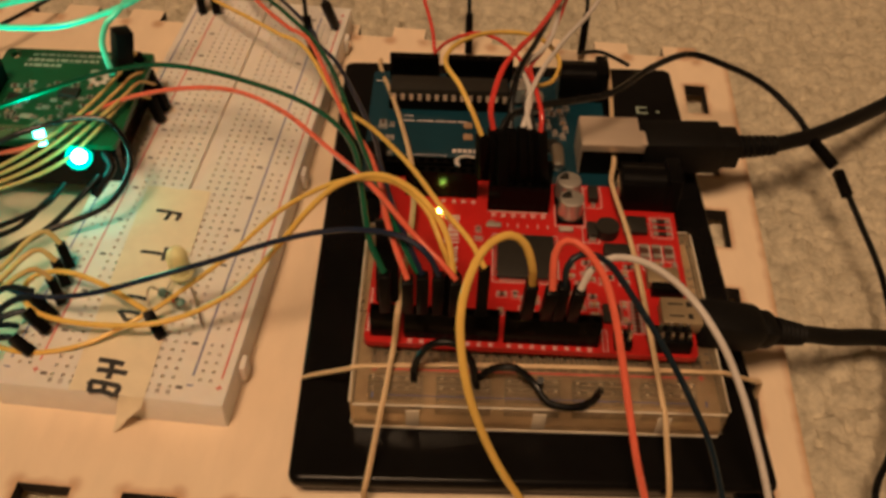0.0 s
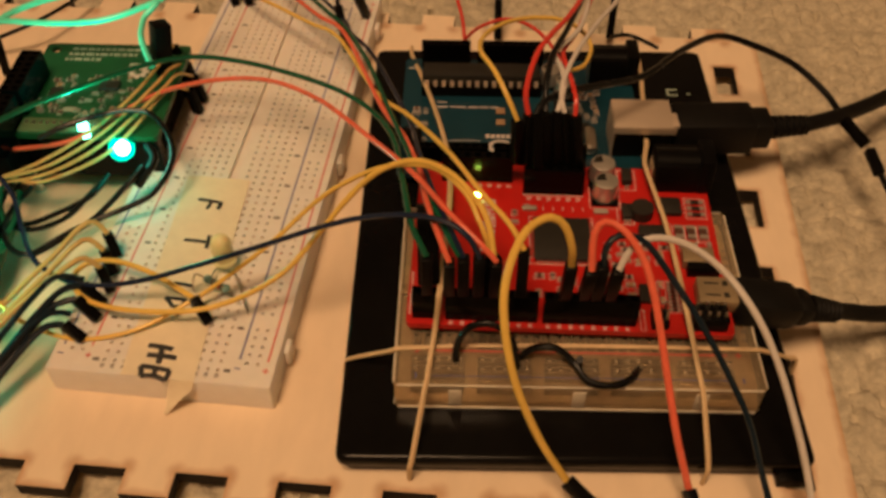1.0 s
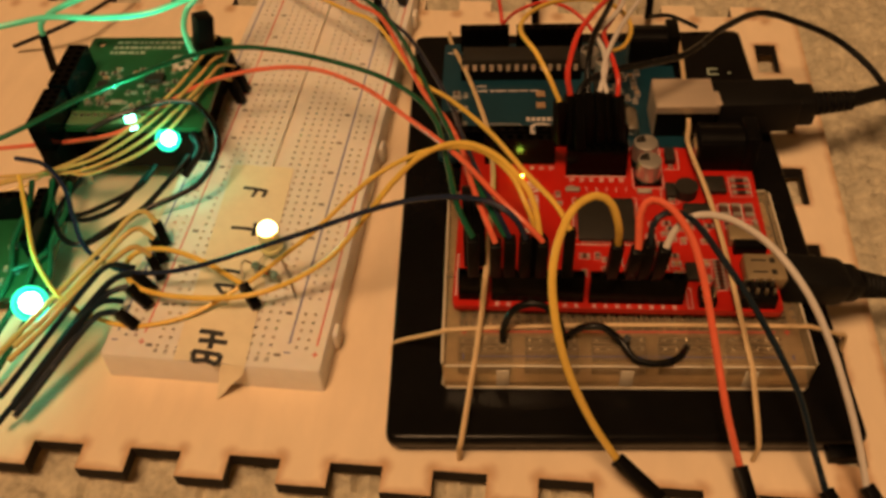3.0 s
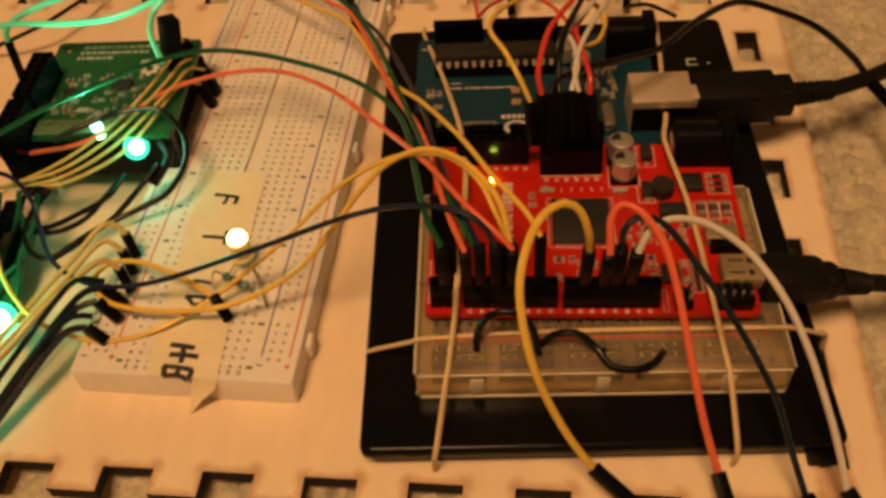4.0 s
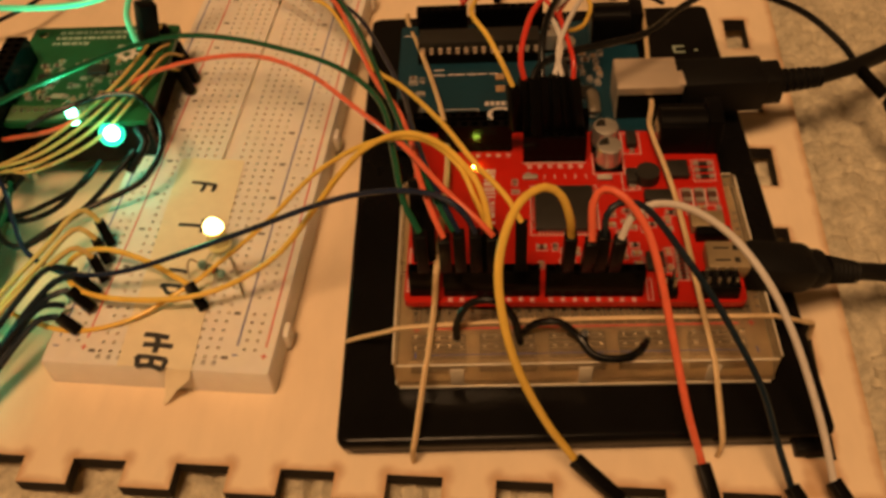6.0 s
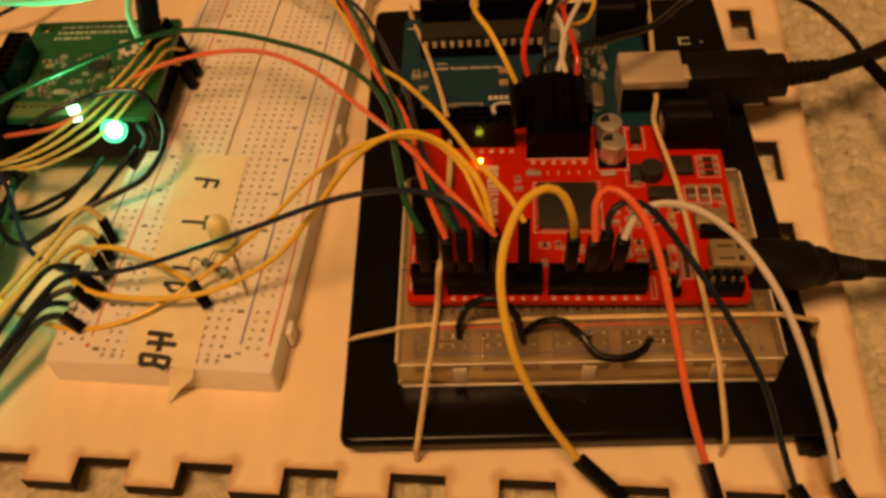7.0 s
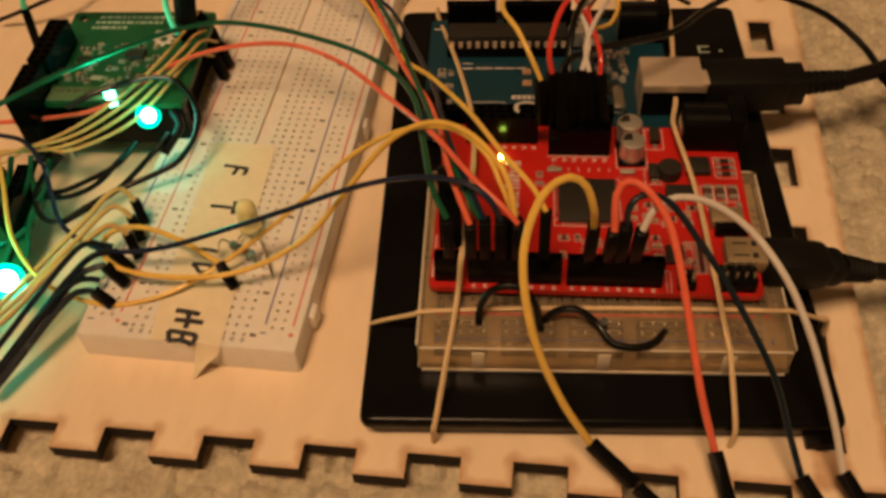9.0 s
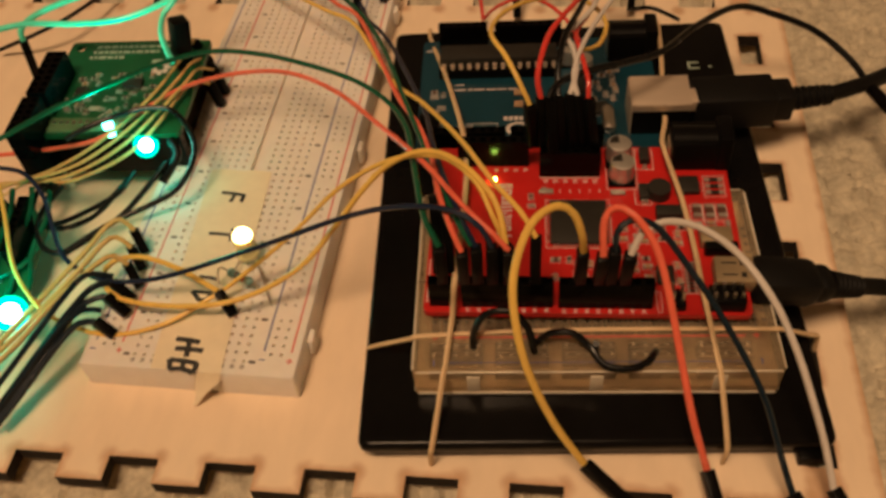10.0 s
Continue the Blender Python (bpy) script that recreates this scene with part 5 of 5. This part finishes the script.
usb_cable("usb_cable", "thick black USB cable plugged into the teal board", ((73.6, 87.3, 18.0), (101.5, 88.6, 17.6), 11.6, 10.6), ((101.0, 88.6, 17.6), (112.5, 90.3, 17.4), 3.5, 2.9), [(112, 90.2, 17.4), (118, 93.2, 16.6), (127.5, 99.1, 14.6), (143.3, 111.3, 11), (163.2, 129, 6), (200, 165, -2), (260, 230, -3)], 2.3)
usb_cable("mini_usb_cable", "black mini USB cable plugged into the red board", ((77.4, 21.6, 21.6), (97.5, 23.6, 16.6), 10.4, 8.4), ((97.0, 23.6, 16.6), (105.0, 25.0, 13.6), 3.5, 2.7), [(104.5, 25.0, 13.8), (108.5, 26.4, 12.0), (116.1, 28.0, 9.2), (131.4, 32.3, 4), (150, 33, -1), (200, 36, -3.5)], 2.2, 2.4)


# ---- rubber bands round the tray ----
def band(pts, label="thin tan rubber band stretched round the tray and boards"):
    bm = bmesh.new()
    tube(bm, pts, 0.75, 8, 0.7, 2.0)
    solo("rubber_band", bm, BAND, label, "rubber band", group="rubber bands")


band([(-13.6, 13.6, 1.0), (-12.8, 13.2, 6), (-11.0, 12.6, 8.4), (-1.0, 9.2, 16.4), (1.0, 9.2, 17.3), (20, 10.2, 17.4), (40, 10.6, 17.4), (62, 10.6, 17.4), (81, 10.4, 17.4), (84, 10.8, 16.6), (93.0, 14.4, 9.0), (95.0, 15.2, 7.4), (95.6, 15.6, 1.0)])
band([(3.6, -14.9, 1.0), (3.7, -15.0, 5.5), (4.4, -13.6, 8.5), (6.8, -1.4, 16.8), (7.3, 1.2, 17.4), (8.8, 12.2, 21.4), (9.6, 14.6, 29.6), (10.0, 19.5, 29.8), (10.6, 32, 27.4), (11.2, 46, 25.2), (11.2, 59, 23.4), (9.8, 74, 22.2), (5.6, 96, 18.6), (1.6, 114, 14.6), (-2.6, 133, 9.4), (-3.0, 139.4, 7.8), (-3.0, 140.0, 1.0)])
band([(69.2, -14.5, 1.0), (69.3, -14.6, 5.5), (69.2, -13.0, 8.6), (68.4, -1.2, 16.8), (68.2, 1.0, 17.4), (66.8, 11, 21.6), (66.0, 16, 24.0), (65.8, 30, 24.0), (65.0, 46, 23.6), (62.6, 62, 24.6), (63.4, 70, 22.0), (65.6, 80, 19.0), (66.8, 94.5, 18.0), (69.2, 116, 14.0), (71.2, 134, 8.8), (71.6, 139.8, 7.6), (71.6, 140.4, 1.0)])

# ---- lights on the boards ----
led("green_led", "round green light, brightly lit", (-79.7, 73.4, 20.0), (0.38, -0.66, 0.62), 2.9, GLOW_CYAN)
led("green_led", "round green light, brightly lit", (-104.6, 21.0, 12.0), (0.45, -0.5, 0.7), 3.8, GLOW_CYAN)
small = thing("lit_square_led", "small square light glowing pale green", "led light", mm(-91.0, 78.4, 22.0, 24))
bm = bmesh.new()
box(bm, -1.35, 1.35, -1.0, 1.0, 0.3, 3.0, 0.25)
box(bm, -0.7, 1.3, -3.9, -2.5, 0.1, 0.8, 0.2)
part("lens", bm, GLOW_CYAN_SMALL, small)
for s in (-1, 1):
    bm = bmesh.new()
    box(bm, s * 1.0 - 0.3, s * 1.0 + 0.3, -0.3, 0.3, -1.0, 0.3)
    part("leg", bm, METAL, small)
lamp("green_led_light", "POINT", (-0.0775, 0.0672, 0.0268), 0.008, CYAN, 0.006)
# extra spots beside the lit parts, aimed up to brighten the wires
lamp("green_led_light", "SPOT", (-0.0915, 0.0800, 0.0262), 0.14, CYAN, 0.003, (-0.15, 0.3, 0.9))
lamp("green_led_light", "SPOT", (-0.1010, 0.0170, 0.0150), 0.022, CYAN, 0.004, (-0.1, 0.6, 0.8))
# added lamp, off to the LED's side, to brighten the green module
lamp("green_led_light", "POINT", (-0.1115, 0.0255, 0.0200), 0.016, CYAN, 0.004)


def amber_led():
    """The blinking light by the letter T. Its round core has one glowing half; it turns up while the light is on."""
    ob = thing("amber_led", "amber light on bent legs, blinking", "led light", mm(-46.6, 40.6, 17.6))
    bm = bmesh.new()
    rod(bm, (0, 0, -5.4), (0, 0, 0.0), 2.7, n=28)
    rod(bm, (0, 0, -6.4), (0, 0, -5.4), 3.1, n=28)
    part("body", bm, AMBER, ob)
    bm = bmesh.new()
    ball(bm, (0, 0, 0), 2.62, 28)
    for f in bm.faces:
        f.material_index = 1 if f.calc_center_median().z > 0 else 0
    core = part("core", bm, [AMBER, GLOW_AMBER], ob)
    for s, x, y in ((-1, -3.2, -8.6), (1, 8.2, -15.4)):
        bm = bmesh.new()
        tube(bm, [(s * 1.2, 0, -6.2), (s * 1.6, -1.2, -7.4), ((s * 1.6 + x) / 2, y / 2, -6.6), (x * 0.95, y * 0.95, -7.4), (x, y, -9.4)], 0.3, 6)
        part("leg", bm, METAL, ob)
    return core


CORE = amber_led()

# resistor beside the amber light
res = thing("resistor", "small banded resistor soldered to a light's leg", "resistor")
bm = bmesh.new()
rod(bm, (-49.0, 32.2, 13.4), (-44.2, 30.0, 12.4), 0.85, n=14)
ball(bm, (-49.0, 32.2, 13.4), 1.15, 12)
ball(bm, (-44.2, 30.0, 12.4), 1.15, 12)
part("body", bm, material("resistor_lacquer", (0.16, 0.30, 0.28), 0.4, spread=0.2), res)
for k, m in ((0.25, RESIN), (0.45, CHIP), (0.65, R_WIRE), (0.85, TAN)):
    bm = bmesh.new()
    a = Vector((-49.0, 32.2, 13.4)).lerp(Vector((-44.2, 30.0, 12.4)), k)
    b = Vector((-49.0, 32.2, 13.4)).lerp(Vector((-44.2, 30.0, 12.4)), k + 0.09)
    rod(bm, a, b, 0.93, n=14)
    part("colour_band", bm, m, res)
for pts in ([(-49.4, 32.4, 13.5), (-52.0, 33.4, 14.0), (-53.0, 32.6, 12.4), (-53.2, 31.8, 8.2)], [(-43.8, 29.8, 12.3), (-42.2, 29.0, 11.6), (-41.8, 28.4, 8.2)]):
    bm = bmesh.new()
    tube(bm, pts, 0.3, 6, 1.0, 0.8)
    part("lead", bm, METAL, res)


def motions():
    rows = [(0.0, mm(0, 0, 0, 0, 180))]
    t = 0.27
    while t < 10.0:
        for start, a, b in ((t, 180, 0), (t + 0.44, 0, 180)):
            if start > 9.7:
                break
            for k, q in enumerate((0, 1, 2, 3)):
                rows.append((start - 0.03 + k / 30, mm(0, 0, 0, 0, a + (b - a) * q / 3)))
        t += 0.88
    rows += [(9.86, mm(0, 0, 0, 0, 180)), (9.9, mm(0, 0, 0, 0, 120)), (9.93, mm(0, 0, 0, 0, 60)), (9.967, mm(0, 0, 0, 0, 0)), (10.0, mm(0, 0, 0, 0, 0))]
    walk(CORE, rows)


motions()
